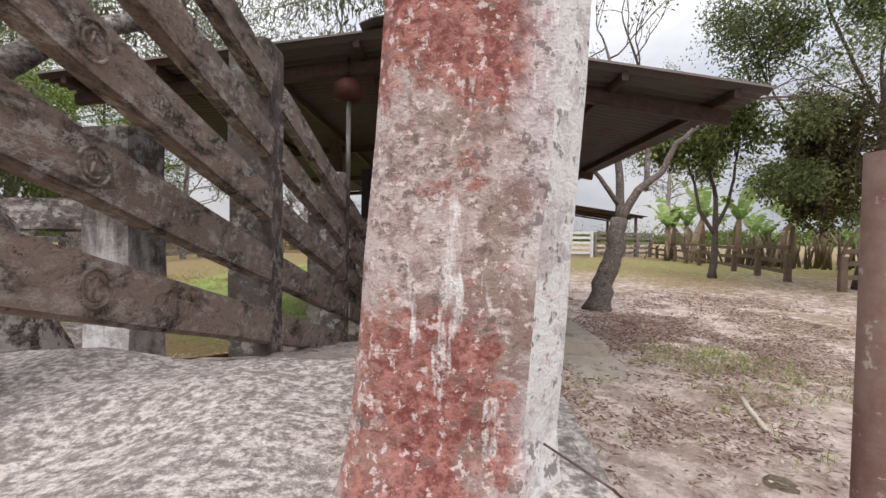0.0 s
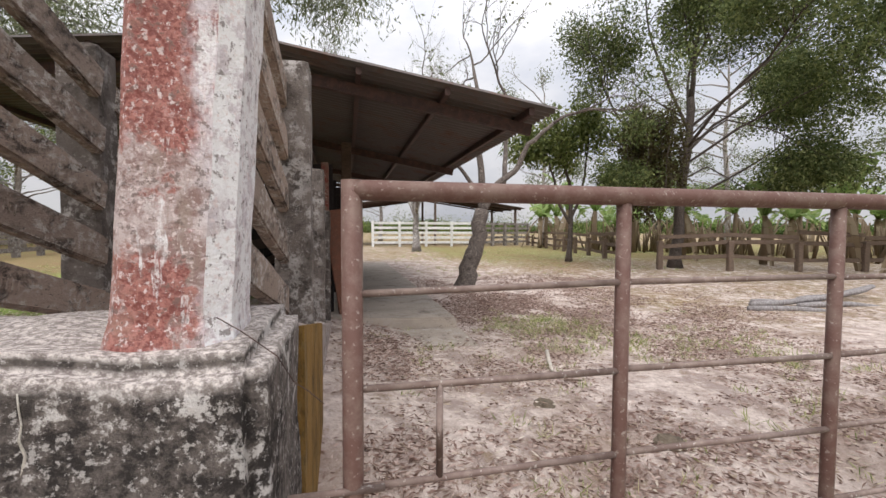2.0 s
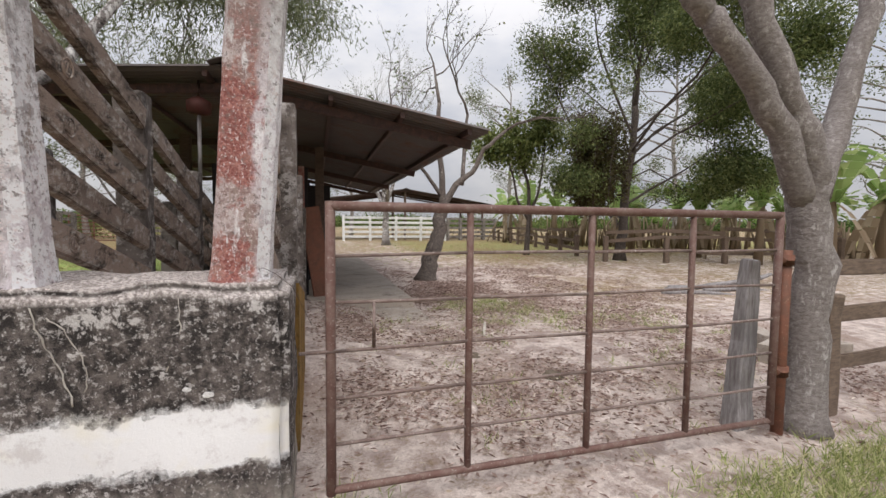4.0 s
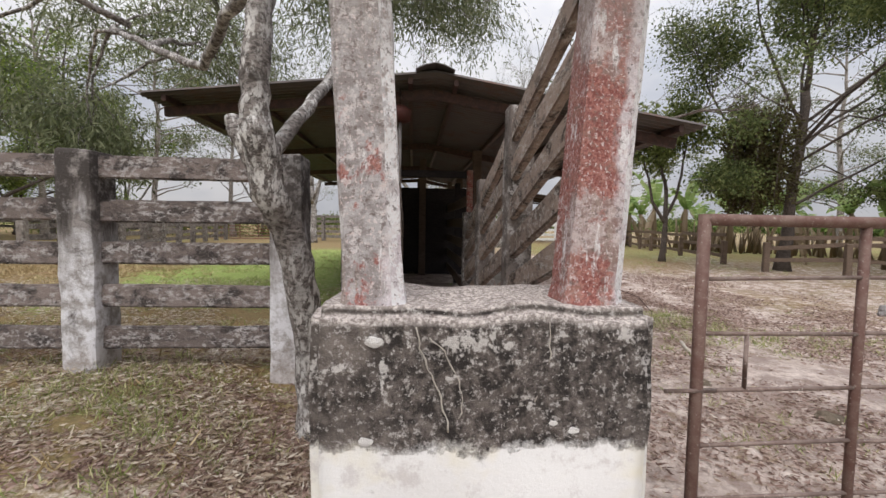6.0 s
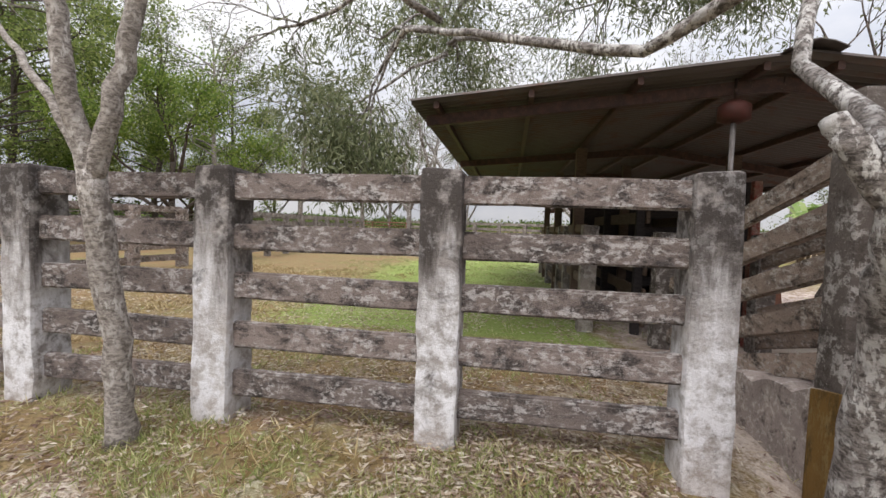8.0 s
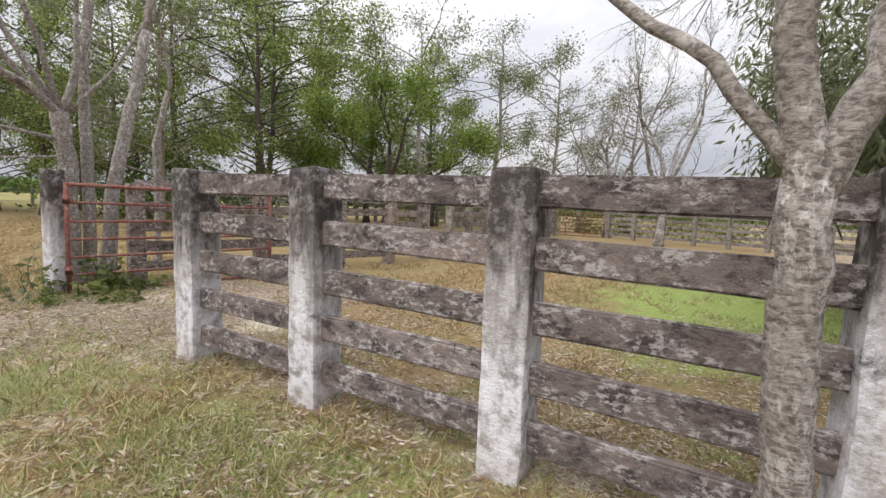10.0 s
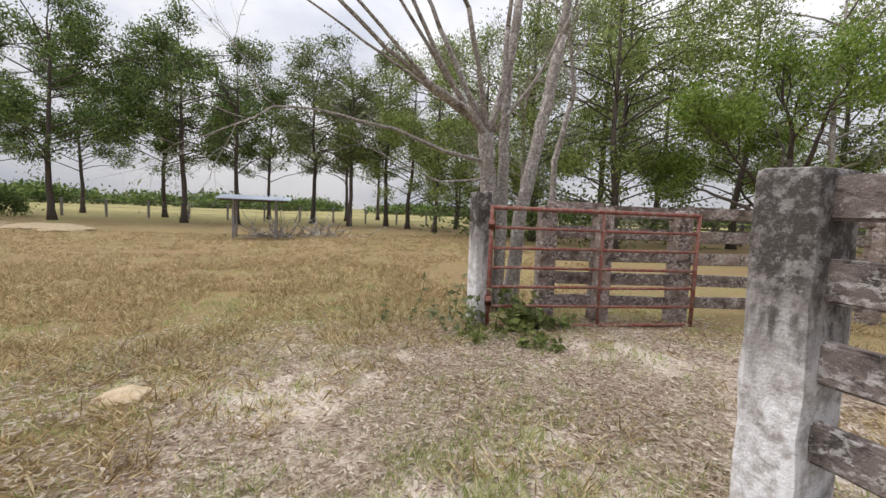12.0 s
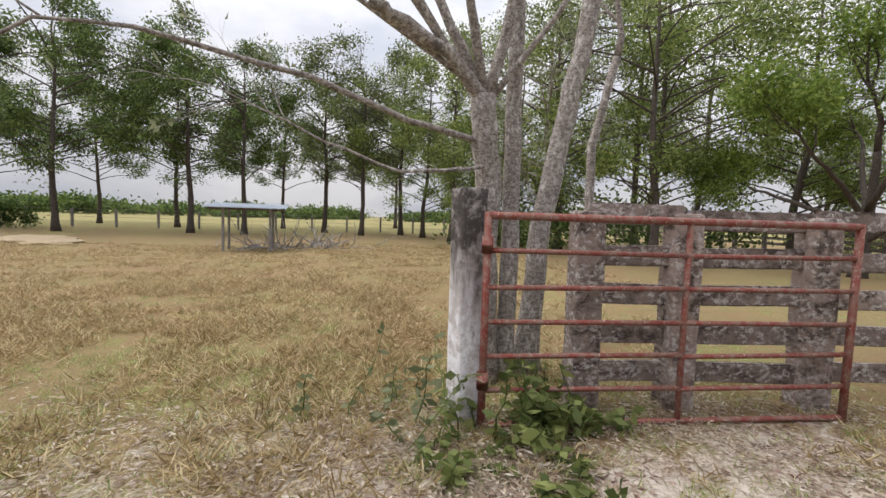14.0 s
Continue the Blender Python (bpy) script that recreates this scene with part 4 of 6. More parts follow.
def wander(start, d, length, r0, r1, seg, rng, bend, lift=0.0):
    """A crooked, tapering branch: points, radii and the last direction."""
    p, d, pts = Vector(start), Vector(d).normalized(), [Vector(start)]
    for _ in range(seg):
        d = (d + Vector(rng.normal(size=3)) * bend + Vector((0, 0, lift))).normalized()
        p = p + d * (length / seg)
        pts.append(p.copy())
    return pts, [r0 + (r1 - r0) * i / seg for i in range(seg + 1)], d


def grow(b, tips, start, d, length, r, level, rng, bend=0.16, kids=4, spread=0.9, lift=0.05, sides=7, shrink=0.62):
    pts, rad, _ = wander(start, d, length, r, r * (0.5 if level else 0.25), 5 if level > 1 else 3, rng, bend, lift)
    b.tube(pts, rad, max(3, sides), True)
    if level == 0:
        tips.extend((pts[i], (pts[i] - pts[i - 1]).normalized()) for i in range(1, len(pts)))
        return
    if level == 1:
        tips.extend((pts[i], (pts[i] - pts[i - 1]).normalized()) for i in range(1, len(pts)))
    for i in range(kids):
        f = 0.3 + 0.7 * (i + rng.uniform(0.1, 0.9)) / kids
        k = min(len(pts) - 2, int(f * (len(pts) - 1)))
        base = pts[k].lerp(pts[k + 1], f * (len(pts) - 1) - k)
        along = (pts[k + 1] - pts[k]).normalized()
        out = Vector(rng.normal(size=3))
        out = (out - along * out.dot(along)).normalized()
        nd = (along + out * spread * rng.uniform(0.7, 1.25)).normalized()
        grow(b, tips, base, nd, length * shrink * rng.uniform(0.75, 1.15), rad[k] * 0.62, level - 1, rng, bend, kids, spread, lift, sides - 2, shrink)
    grow(b, tips, pts[-1], (pts[-1] - pts[-2]).normalized(), length * shrink, rad[-1] * 0.9, level - 1, rng, bend, kids, spread, lift, sides - 2, shrink)


def tree(label, at, stems, bark, leaf, leaves_per_tip, leaf_size, clump, seed, droop=0.0, level=3, kids=4, keep=1.0, trim=None, lift=0.05, spread=0.9, bend=0.16, shrink=0.62, gaps=None, flat=1.0):
    """A tree at a place. stems: hand-laid trunk and limb lines (points, first and last radius, length of what grows on from their end, or 0)."""
    rng = np.random.default_rng(seed)
    t = thing("tree", at, label, "tree")
    wood, twigs, tips = Builder(), Builder(), []
    for pts, r0, r1, ext in stems:
        pts = [Vector(p) for p in pts]
        fine, rad = [], []
        n = len(pts) - 1
        for i in range(n):
            for s in range(4):
                f = s / 4
                a = pts[i].lerp(pts[i + 1], f)
                fine.append(a + Vector(rng.normal(size=3)) * (r0 * 0.07 + 0.004 * (i > 0)) * (i + s > 0))
                rad.append(r0 + (r1 - r0) * (i + f) / n)
        fine.append(pts[-1])
        rad.append(r1)
        if fine[0].z < 0.05:
            rad[0] *= 1.5
            rad[1] *= 1.15
        wood.tube(fine, [q * rng.uniform(0.96, 1.04) for q in rad], 12)
        if ext:
            grow(twigs, tips, pts[-1], pts[-1] - pts[-2], ext, r1 * 0.95, level, rng, bend, kids, spread, lift, 8, shrink)
    put("trunk", wood.mesh("trunk", bark, True), t)
    if twigs.v:
        tagged(put("twig_growth", twigs.mesh("twig_growth", bark, True), t), kind="stuff")
    if leaves_per_tip and tips:
        tp = np.array([p for p, _ in tips])
        td = np.array([d for _, d in tips])
        sel = rng.uniform(size=len(tp)) < keep
        if trim:
            sel &= np.array([trim(p) for p in tp])
        if gaps:
            size, floor = gaps
            sel &= np.array([noise.noise(Vector(p) / size + Vector((seed * 3.7, 0, 0))) > floor for p in tp])
        tp, td = np.repeat(tp[sel], leaves_per_tip, 0), np.repeat(td[sel], leaves_per_tip, 0)
        pos = tp + np.clip(rng.normal(size=tp.shape), -1.6, 1.6) * clump * np.array([1.0, 1.0, flat])
        dirs = td * 0.5 + rng.normal(size=tp.shape) * 0.7 + np.array([0, 0, -droop])
        tagged(put("crown", leaf_mesh("crown", pos, dirs, leaf_size[0], leaf_size[1], leaf, rng), t), kind="stuff")
    return t


def on_ground(x, y, sink=0.05):
    return (x, y, ground_z(x, y) - sink)


# mottled tree in front of the corral fence, its narrow-leaved crown reaching over the shed
tree("crooked mottled tree with narrow hanging leaves by the ramp", on_ground(-1.56, -0.42), [
    ([(0, 0, 0), (-0.03, -0.04, 0.5), (-0.03, -0.12, 0.95), (-0.12, -0.25, 1.35), (-0.19, -0.36, 1.6), (-0.22, -0.43, 1.9)], 0.1, 0.085, 0),
    ([(-0.22, -0.42, 1.85), (-0.22, -0.43, 2.1), (-0.2, -0.4, 2.45), (-0.2, -0.3, 2.9), (-0.5, 0.5, 3.6)], 0.078, 0.055, 1.7),
    ([(-0.19, -0.36, 1.7), (-0.1, -0.05, 2.0), (-0.02, 0.5, 2.4), (0.3, 1.0, 3.4)], 0.045, 0.035, 1.7),
    ([(-0.19, -0.36, 1.62), (-0.34, -0.33, 1.84), (-0.38, -0.3, 1.94)], 0.055, 0.04, 0),
    ([(-0.2, -0.38, 2.62), (-0.45, -0.2, 2.52), (-0.82, 0.3, 2.4), (-1.5, 0.9, 2.75), (-2.3, 1.7, 3.2)], 0.036, 0.024, 1.2),
    ([(-0.4, 0.3, 3.4), (-1.2, 1.6, 3.9), (-2.0, 3.2, 4.2)], 0.055, 0.035, 1.6),
    ([(-1.5, 0.9, 2.75), (-1.9, 1.9, 3.2), (-2.1, 2.5, 3.4)], 0.03, 0.02, 1.1),
    ([(-2.0, 1.5, 3.15), (-2.4, 1.2, 3.3), (-2.7, 1.4, 3.3)], 0.03, 0.02, 1.0),
    ([(-0.3, 0.2, 3.2), (0.2, 2.0, 4.0), (0.0, 3.4, 4.4)], 0.05, 0.03, 1.5),
    ([(0.3, 0.5, 3.3), (0.7, 1.4, 3.8), (1.0, 2.2, 4.1)], 0.035, 0.025, 1.3),
    ([(0.3, 0.6, 3.4), (0.9, 2.0, 4.1), (1.6, 3.2, 4.5)], 0.035, 0.025, 1.4),
    ([(-0.4, 0.4, 3.4), (-0.5, 1.6, 3.9), (-0.6, 2.6, 4.2)], 0.035, 0.025, 1.3),
    ([(0.2, 0.4, 3.2), (0.3, 1.1, 3.7), (0.4, 1.7, 4.0)], 0.03, 0.02, 1.2),
    ([(-2.3, 1.7, 3.2), (-2.5, 1.9, 3.15), (-2.65, 2.0, 2.95)], 0.02, 0.014, 0.75),
    ([(-2.0, 1.45, 3.05), (-2.3, 1.5, 3.1), (-2.5, 1.7, 2.9)], 0.02, 0.014, 0.75),
    ([(-2.1, 2.5, 3.3), (-2.5, 2.6, 3.2), (-2.8, 2.6, 3.0)], 0.02, 0.014, 0.8)],
    BARK_GREY, LEAF_OLIVE, 9, (0.11, 0.021), 0.17, 11, 0.85, 3, 4, 0.72, lambda p: p[2] > (3.4 if p[1] > 1.7 and p[0] > -2.5 else 1.95) and p[0] > -3.5 and p[1] > -0.5, -0.03)

tree("young forked tree with pale rough bark against the fence", on_ground(-5.13, -0.2), [
    ([(0, 0, 0), (0.0, -0.02, 0.5), (-0.03, -0.07, 1.1), (-0.05, -0.12, 1.6)], 0.073, 0.068, 0),
    ([(-0.05, -0.12, 1.52), (-0.11, -0.16, 1.85), (-0.17, -0.2, 2.4), (-0.25, -0.25, 3.0)], 0.056, 0.042, 1.5),
    ([(-0.05, -0.12, 1.52), (0.07, -0.12, 1.9), (0.17, -0.1, 2.35), (0.3, -0.1, 3.0)], 0.054, 0.042, 1.5),
    ([(-0.08, -0.13, 1.62), (-0.32, -0.1, 1.95), (-0.68, 0.0, 2.28), (-1.2, 0.2, 2.7)], 0.03, 0.015, 0.7),
    ([(0.08, -0.05, 2.2), (0.0, 0.05, 2.4), (-0.05, 0.1, 2.6)], 0.022, 0.015, 0.5)],
    BARK_PALE, LEAF_OLIVE, 3, (0.09, 0.03), 0.12, 12, 0.4, 2, 4, 0.5, lambda p: p[2] > 2.9)

tree("spreading pale-barked tree, half bare, behind the red gate", on_ground(-13.55, 0.9), [
    ([(0, 0, 0), (0.02, 0, 1.0), (0.05, -0.03, 2.0), (0.1, -0.1, 2.6)], 0.13, 0.105, 0),
    ([(0.1, -0.1, 2.55), (0.2, -0.45, 2.85), (0.3, -0.95, 3.05), (0.34, -1.1, 3.1)], 0.063, 0.044, 0),
    ([(0.3, -0.95, 3.05), (0.4, -1.6, 3.4), (0.5, -2.3, 3.9)], 0.033, 0.022, 1.5),
    ([(0.1, -0.1, 2.6), (0.1, -0.4, 3.1), (0.0, -0.8, 3.9)], 0.052, 0.033, 1.7),
    ([(0.1, -0.1, 2.6), (0.3, -0.3, 3.2), (0.5, -0.6, 4.0)], 0.044, 0.030, 1.7),
    ([(0.1, -0.05, 2.6), (0.15, 0.1, 3.2), (0.2, 0.1, 4.0)], 0.056, 0.033, 1.6),
    ([(0.12, -0.1, 2.5), (0.3, -0.9, 3.4), (0.4, -1.5, 4.4)], 0.037, 0.022, 1.6),
    ([(0.1, -0.1, 2.5), (0.2, -0.8, 3.3), (0.25, -1.6, 4.3)], 0.033, 0.018, 1.7),
    ([(0.3, -0.9, 3.0), (0.5, -1.7, 3.6), (0.7, -2.6, 4.3)], 0.026, 0.015, 1.6),
    ([(0.15, -0.3, 2.7), (0.15, -1.2, 3.2), (0.2, -2.0, 3.6)], 0.026, 0.015, 1.5),
    ([(0.1, 0.0, 2.6), (0.3, 0.5, 3.3), (0.5, 0.9, 4.2)], 0.030, 0.018, 1.5),
    ([(0.05, -0.1, 2.2), (0.4, -0.8, 2.25), (0.6, -1.5, 2.42), (0.9, -2.4, 2.48)], 0.030, 0.013, 1.1),
    ([(0.05, 0.0, 2.0), (0.4, -0.4, 1.9), (0.5, -0.9, 1.85), (0.6, -1.4, 2.0)], 0.018, 0.009, 0.7)],
    BARK_PALE, LEAF_OLIVE, 1, (0.08, 0.03), 0.02, 13, 0.2, 3, 4, 0.12, None, 0.04, 0.75, 0.16)
tree("leaning pale-barked trunk in the clump behind the red gate", on_ground(-13.6, 1.4), [
    ([(0, 0, 0), (0.0, 0.03, 1.0), (0.0, 0.2, 2.0), (-0.05, 0.46, 3.1), (-0.1, 0.7, 4.2)], 0.115, 0.08, 1.6)],
    BARK_PALE, LEAF_OLIVE, 6, (0.1, 0.035), 0.2, 14, 0.3, 3, 3, 0.5)
tree("slim upright pale trunk in the clump behind the red gate", on_ground(-13.55, 1.13), [
    ([(0, 0, 0), (0.0, 0.02, 1.0), (-0.02, 0.03, 2.2), (0.0, 0.0, 3.2), (0.05, 0.1, 4.5)], 0.09, 0.06, 1.6)],
    BARK_PALE, LEAF_OLIVE, 7, (0.1, 0.035), 0.25, 15, 0.3, 3, 3, 0.5)
tree("thin pale sapling behind the red gate", on_ground(-14.3, 2.5), [
    ([(0, 0, 0), (0.0, 0.02, 1.2), (0.0, 0.0, 2.4), (0.1, 0.2, 3.4)], 0.065, 0.045, 1.2)],
    BARK_PALE, LEAF_OLIVE, 5, (0.1, 0.03), 0.2, 16, 0.3, 2, 4, 0.6)

tree("leaning bare yard tree with thin crooked branches", on_ground(2.54, 6.1), [
    ([(0, 0, 0), (0.12, 0, 0.5), (0.28, 0.05, 1.1), (0.42, 0.1, 1.75)], 0.21, 0.15, 0),
    ([(0.42, 0.1, 1.7), (0.42, 0.1, 2.4), (0.3, 0.1, 3.3), (0.35, 0.2, 4.2)], 0.085, 0.045, 1.7),
    ([(0.42, 0.1, 1.7), (0.75, 0.1, 2.3), (1.2, 0.2, 2.6), (1.5, 0.2, 3.2), (2.1, 0.25, 3.7)], 0.085, 0.04, 1.6),
    ([(0.4, 0.1, 2.0), (0.0, 0.0, 2.5), (-0.5, 0.2, 3.2)], 0.05, 0.03, 1.3),
    ([(0.9, 0.1, 2.3), (1.1, 0.5, 3.2), (1.2, 0.6, 4.1)], 0.055, 0.035, 1.5)],
    BARK_BROWN, LEAF_OLIVE, 1, (0.12, 0.05), 0.1, 17, 0.3, 3, 3, 0.3, None, 0.06, 0.75, 0.2)

tree("big shade tree with a dense dark green crown", on_ground(10.5, 9.3), [
    ([(0, 0, 0), (0.1, 0, 1.4), (0.25, 0.1, 2.8), (0.6, 0.2, 4.2), (0.7, 0.3, 5.6)], 0.18, 0.1, 2.3),
    ([(0.15, 0, 2.0), (1.2, 0.0, 2.6), (2.4, -0.3, 3.3)], 0.048, 0.030, 2.1),
    ([(0.3, 0.1, 3.0), (-0.7, 0.4, 4.0), (-1.7, 0.6, 4.8)], 0.060, 0.036, 1.8),
    ([(0.5, 0.2, 3.8), (1.8, 0.5, 4.8), (3.2, 0.6, 5.6)], 0.060, 0.036, 2.0),
    ([(0.5, 0.2, 3.9), (0.4, -1.2, 5.0), (0.6, -2.4, 5.8)], 0.054, 0.036, 1.9),
    ([(0.6, 0.2, 4.4), (-0.2, 0.3, 6.0), (-0.7, 0.4, 7.2)], 0.054, 0.036, 1.9),
    ([(0.6, 0.2, 4.6), (2.0, -0.6, 6.0), (3.0, -1.0, 7.0)], 0.048, 0.030, 2.1),
    ([(0.6, 0.3, 4.8), (1.2, 1.0, 6.4), (1.6, 1.2, 7.8)], 0.048, 0.030, 2.1),
    ([(0.4, 0.1, 3.4), (1.4, -0.9, 4.4), (2.0, -1.8, 4.9)], 0.042, 0.030, 1.9),
    ([(0.25, 0.0, 2.6), (-0.5, -0.3, 3.0), (-1.2, -0.5, 2.9)], 0.036, 0.024, 1.2),
    ([(0.3, 0.1, 2.9), (1.5, 0.4, 3.4), (2.6, 0.5, 3.0)], 0.030, 0.018, 1.5), ([(0.5, 0.2, 3.6), (-0.5, -0.6, 4.5), (-1.3, -0.9, 4.4)], 0.030, 0.018, 1.5),
    ([(0.6, 0.2, 4.3), (1.5, 0.3, 5.1), (2.3, 0.1, 5.0)], 0.030, 0.018, 1.6), ([(0.6, 0.2, 4.8), (-0.3, 0.8, 5.6), (-1.0, 1.0, 6.2)], 0.030, 0.018, 1.6),
    ([(0.5, 0.2, 4.0), (0.9, -0.9, 4.6), (1.3, -1.5, 4.3)], 0.030, 0.018, 1.5)],
    BARK_DARK, LEAF_SHADE, 28, (0.13, 0.055), 0.3, 18, 0.35, 3, 4, 0.9, lambda p: p[0] > -2.7 and p[2] > 2.5, 0.05, 0.9, 0.16, 0.66, (0.75, -0.2), 0.8)
tree("small broad-leaved tree with drooping glossy leaves", on_ground(8.0, 11.6), [
    ([(0, 0, 0), (0.05, 0, 1.2), (0.1, 0.1, 2.6)], 0.1, 0.07, 1.5), ([(0.05, 0, 1.4), (-0.4, 0.1, 2.2), (-0.5, 0.2, 3.0)], 0.06, 0.04, 1.2), ([(0.05, 0, 1.6), (0.5, 0.1, 2.4), (0.6, 0.0, 3.4)], 0.06, 0.04, 1.2)],
    BARK_DARK, LEAF_MID, 22, (0.2, 0.085), 0.26, 19, 0.8, 2, 4, 0.95)

tree("forked grey tree beside the gate, dark low on its trunk", on_ground(3.32, -1.5), [
    ([(0, 0, 0), (0.01, 0, 0.7), (0.0, 0, 1.2), (-0.04, 0, 1.75)], 0.13, 0.12, 0),
    ([(-0.08, 0, 1.6), (-0.38, -0.05, 2.06), (-0.68, -0.05, 2.37), (-0.95, -0.05, 2.62), (-1.1, -0.05, 2.74), (-1.6, 0.1, 3.4)], 0.088, 0.06, 1.5),
    ([(-0.04, 0, 1.6), (-0.1, -0.05, 1.86), (-0.26, -0.05, 2.12), (-0.42, -0.05, 2.37), (-0.65, -0.05, 2.81), (-0.85, 0.1, 3.4)], 0.1, 0.07, 1.5),
    ([(0.0, 0, 1.65), (0.35, 0.1, 2.2), (0.6, 0.1, 3.0), (0.8, 0.2, 4.0)], 0.09, 0.06, 1.6)],
    BARK_SMOOTH, LEAF_OLIVE, 2, (0.1, 0.035), 0.2, 20, 0.3, 2, 4, 0.4, lambda p: p[2] > 4.0)

BUSHY = tree("rounded bright green tree in full leaf", on_ground(-19.2, 16.0), [
    ([(0, 0, 0), (0.1, 0, 1.2), (0.1, 0.1, 2.4), (0.2, 0, 4.0)], 0.2, 0.1, 2.2),
    ([(0.1, 0, 1.2), (1.3, 0.2, 2.2), (2.4, 0.4, 2.8)], 0.1, 0.06, 1.9), ([(0.1, 0, 1.3), (-1.2, -0.2, 2.2), (-2.4, -0.5, 2.7)], 0.1, 0.06, 1.9),
    ([(0.1, 0, 1.8), (0.2, -1.3, 2.8), (0.4, -2.4, 3.3)], 0.1, 0.06, 1.9), ([(0.1, 0, 2.0), (-0.8, 1.2, 3.4), (-1.2, 1.8, 4.4)], 0.1, 0.06, 1.9), ([(0.1, 0, 2.2), (1.2, -0.6, 3.8), (1.6, -0.8, 4.8)], 0.1, 0.06, 1.9)],
    BARK_DARK, LEAF_BRIGHT, 13, (0.15, 0.08), 0.3, 21, 0.3, 3, 4, 0.9, None, 0.05, 0.9, 0.16, 0.64, (0.8, -0.12), 0.8)


def tall_tree(label, at, height, seed, leaf, per_tip=6, base=0.42, reach=1.0, keep=0.75, size=(0.3, 0.14), clump=0.42, bark=BARK_DARK, level=2, gaps=(1.0, -0.02), flat=0.6):
    """A tall slender field tree: one straight stem, short limbs in tiers, clumped foliage with gaps."""
    rng = np.random.default_rng(seed)
    stem = [(0, 0, 0)]
    for i in range(1, 6):
        stem.append((stem[-1][0] + rng.normal() * 0.12, stem[-1][1] + rng.normal() * 0.12, height * 0.82 * i / 5))
    stems = [(stem, 0.012 * height + 0.02, 0.05, height * 0.1)]
    n = int(15 + height * 0.7)
    for i in range(n):
        f = base + (0.96 - base) * (i + rng.uniform(0, 0.6)) / n
        z = height * 0.82 * f
        w = rng.uniform(0, 6.28)
        k = min(4, int(f * 5))
        px = stem[k][0]
        py = stem[k][1]
        l = height * 0.17 * reach * (1.15 - 0.8 * abs(f - 0.7)) * rng.uniform(0.35, 1.25)
        stems.append(([(px, py, z), (px + math.cos(w) * l * 0.5, py + math.sin(w) * l * 0.5, z + l * 0.22), (px + math.cos(w) * l, py + math.sin(w) * l, z + l * 0.34)], 0.05, 0.03, height * 0.1))
    return tree(label, at, stems, bark, leaf, per_tip, size, clump, seed, 0.2, level, 4, keep, None, 0.05, 0.9, 0.16, 0.62, gaps, flat)


TALL = [tall_tree("tall slender field tree with dark clumped foliage", on_ground(-44.1, -9.2), 15.5, 31, LEAF_DARK, 15, 0.34, 1.7, 0.9, (0.24, 0.11), 0.4),
        tall_tree("tall slender field tree with thin olive foliage", on_ground(-46.4, 0.0), 15.0, 32, LEAF_SHADE, 11, 0.33, 1.3, 0.85, (0.24, 0.1), 0.38),
        tall_tree("tall dark field tree with a broad crown", on_ground(-43.4, -16.7), 15.5, 33, LEAF_DARK, 16, 0.26, 2.0, 0.9, (0.24, 0.11), 0.42)]
DENSE = tall_tree("dense dark woodland tree leafy down to the ground", on_ground(-27.5, 15.5), 15.5, 34, LEAF_WOOD, 14, 0.1, 1.6, 0.9, (0.2, 0.095), 0.4, BARK_DARK, 2, (0.9, 0.07), 0.7)
AIRY = tall_tree("light many-stemmed tree with thin pale green foliage", on_ground(-16.8, 24.5), 14.0, 35, LEAF_OLIVE, 7, 0.22, 1.4, 0.8, (0.18, 0.08), 0.34, BARK_PALE, 2, (0.9, 0.0), 0.8)
BARE = tree("bare grey tree with fine upswept twigs", on_ground(-0.5, 15.5), [
    ([(0, 0, 0), (0.1, 0, 1.4), (0.0, 0.1, 2.6)], 0.16, 0.11, 2.0), ([(0.05, 0, 1.6), (0.9, 0.2, 2.8), (1.7, 0.3, 4.2)], 0.09, 0.06, 1.9), ([(0.05, 0, 1.8), (-0.9, 0.2, 3.0), (-1.7, 0.2, 4.4)], 0.09, 0.06, 1.9), ([(0, 0, 2.0), (0.2, -0.6, 3.6), (0.3, -1.0, 5.0)], 0.08, 0.05, 1.8)],
    BARK_GREY, LEAF_OLIVE, 1, (0.12, 0.05), 0.1, 36, 0.3, 4, 3, 0.12, None, 0.08, 0.65, 0.18, 0.66)


def again(src, x, y, scale, turn, label=""):
    m = pose(x, y, ground_z(x, y) - 0.05, 0, 0, turn) @ Matrix.Diagonal((scale, scale, scale * (0.92 + 0.16 * ((x * 7.3 + y * 3.1) % 1)), 1))
    t = copy_thing(src, m)
    if label:
        t["label"] = label
    return t


for k, x, y, s, w in ((0, -43.5, -5.6, 0.92, 40), (1, -42.5, 2.6, 0.9, 80), (1, -44.5, 6.0, 0.95, 160), (2, -47.5, -23, 0.95, 90), (0, -48, -29, 1.0, 200), (2, -55, -13, 1.0, 10), (0, -58, -4, 0.95, 70), (1, -56, 4, 0.95, 130),
                      (2, -60, -32, 1.05, 240), (0, -62, -22, 1.0, 300), (1, -50, -38, 1.0, 33), (0, -64, 9, 1.0, 222), (2, -36, -30, 0.9, 140), (0, -30, -37, 0.9, 20), (1, -58, -46, 1.0, 60)):
    again(TALL[k], x, y, s, w)
for x, y, s, w in ((-33, 9.5, 0.8, 50), (-37, 12.5, 0.85, 120), (-42, 11.5, 0.7, 190), (-23.5, 12.0, 0.85, 250), (-31, 17.5, 1.05, 310), (-25, 21.5, 1.0, 15), (-33, 24, 1.1, 77), (-48, 14, 0.75, 140), (-21.5, 24.5, 0.9, 200), (-41, 7.0, 0.85, 70), (-36, 7.6, 0.75, 160), (-28.8, 11.0, 0.9, 260)):
    again(DENSE, x, y, s, w)
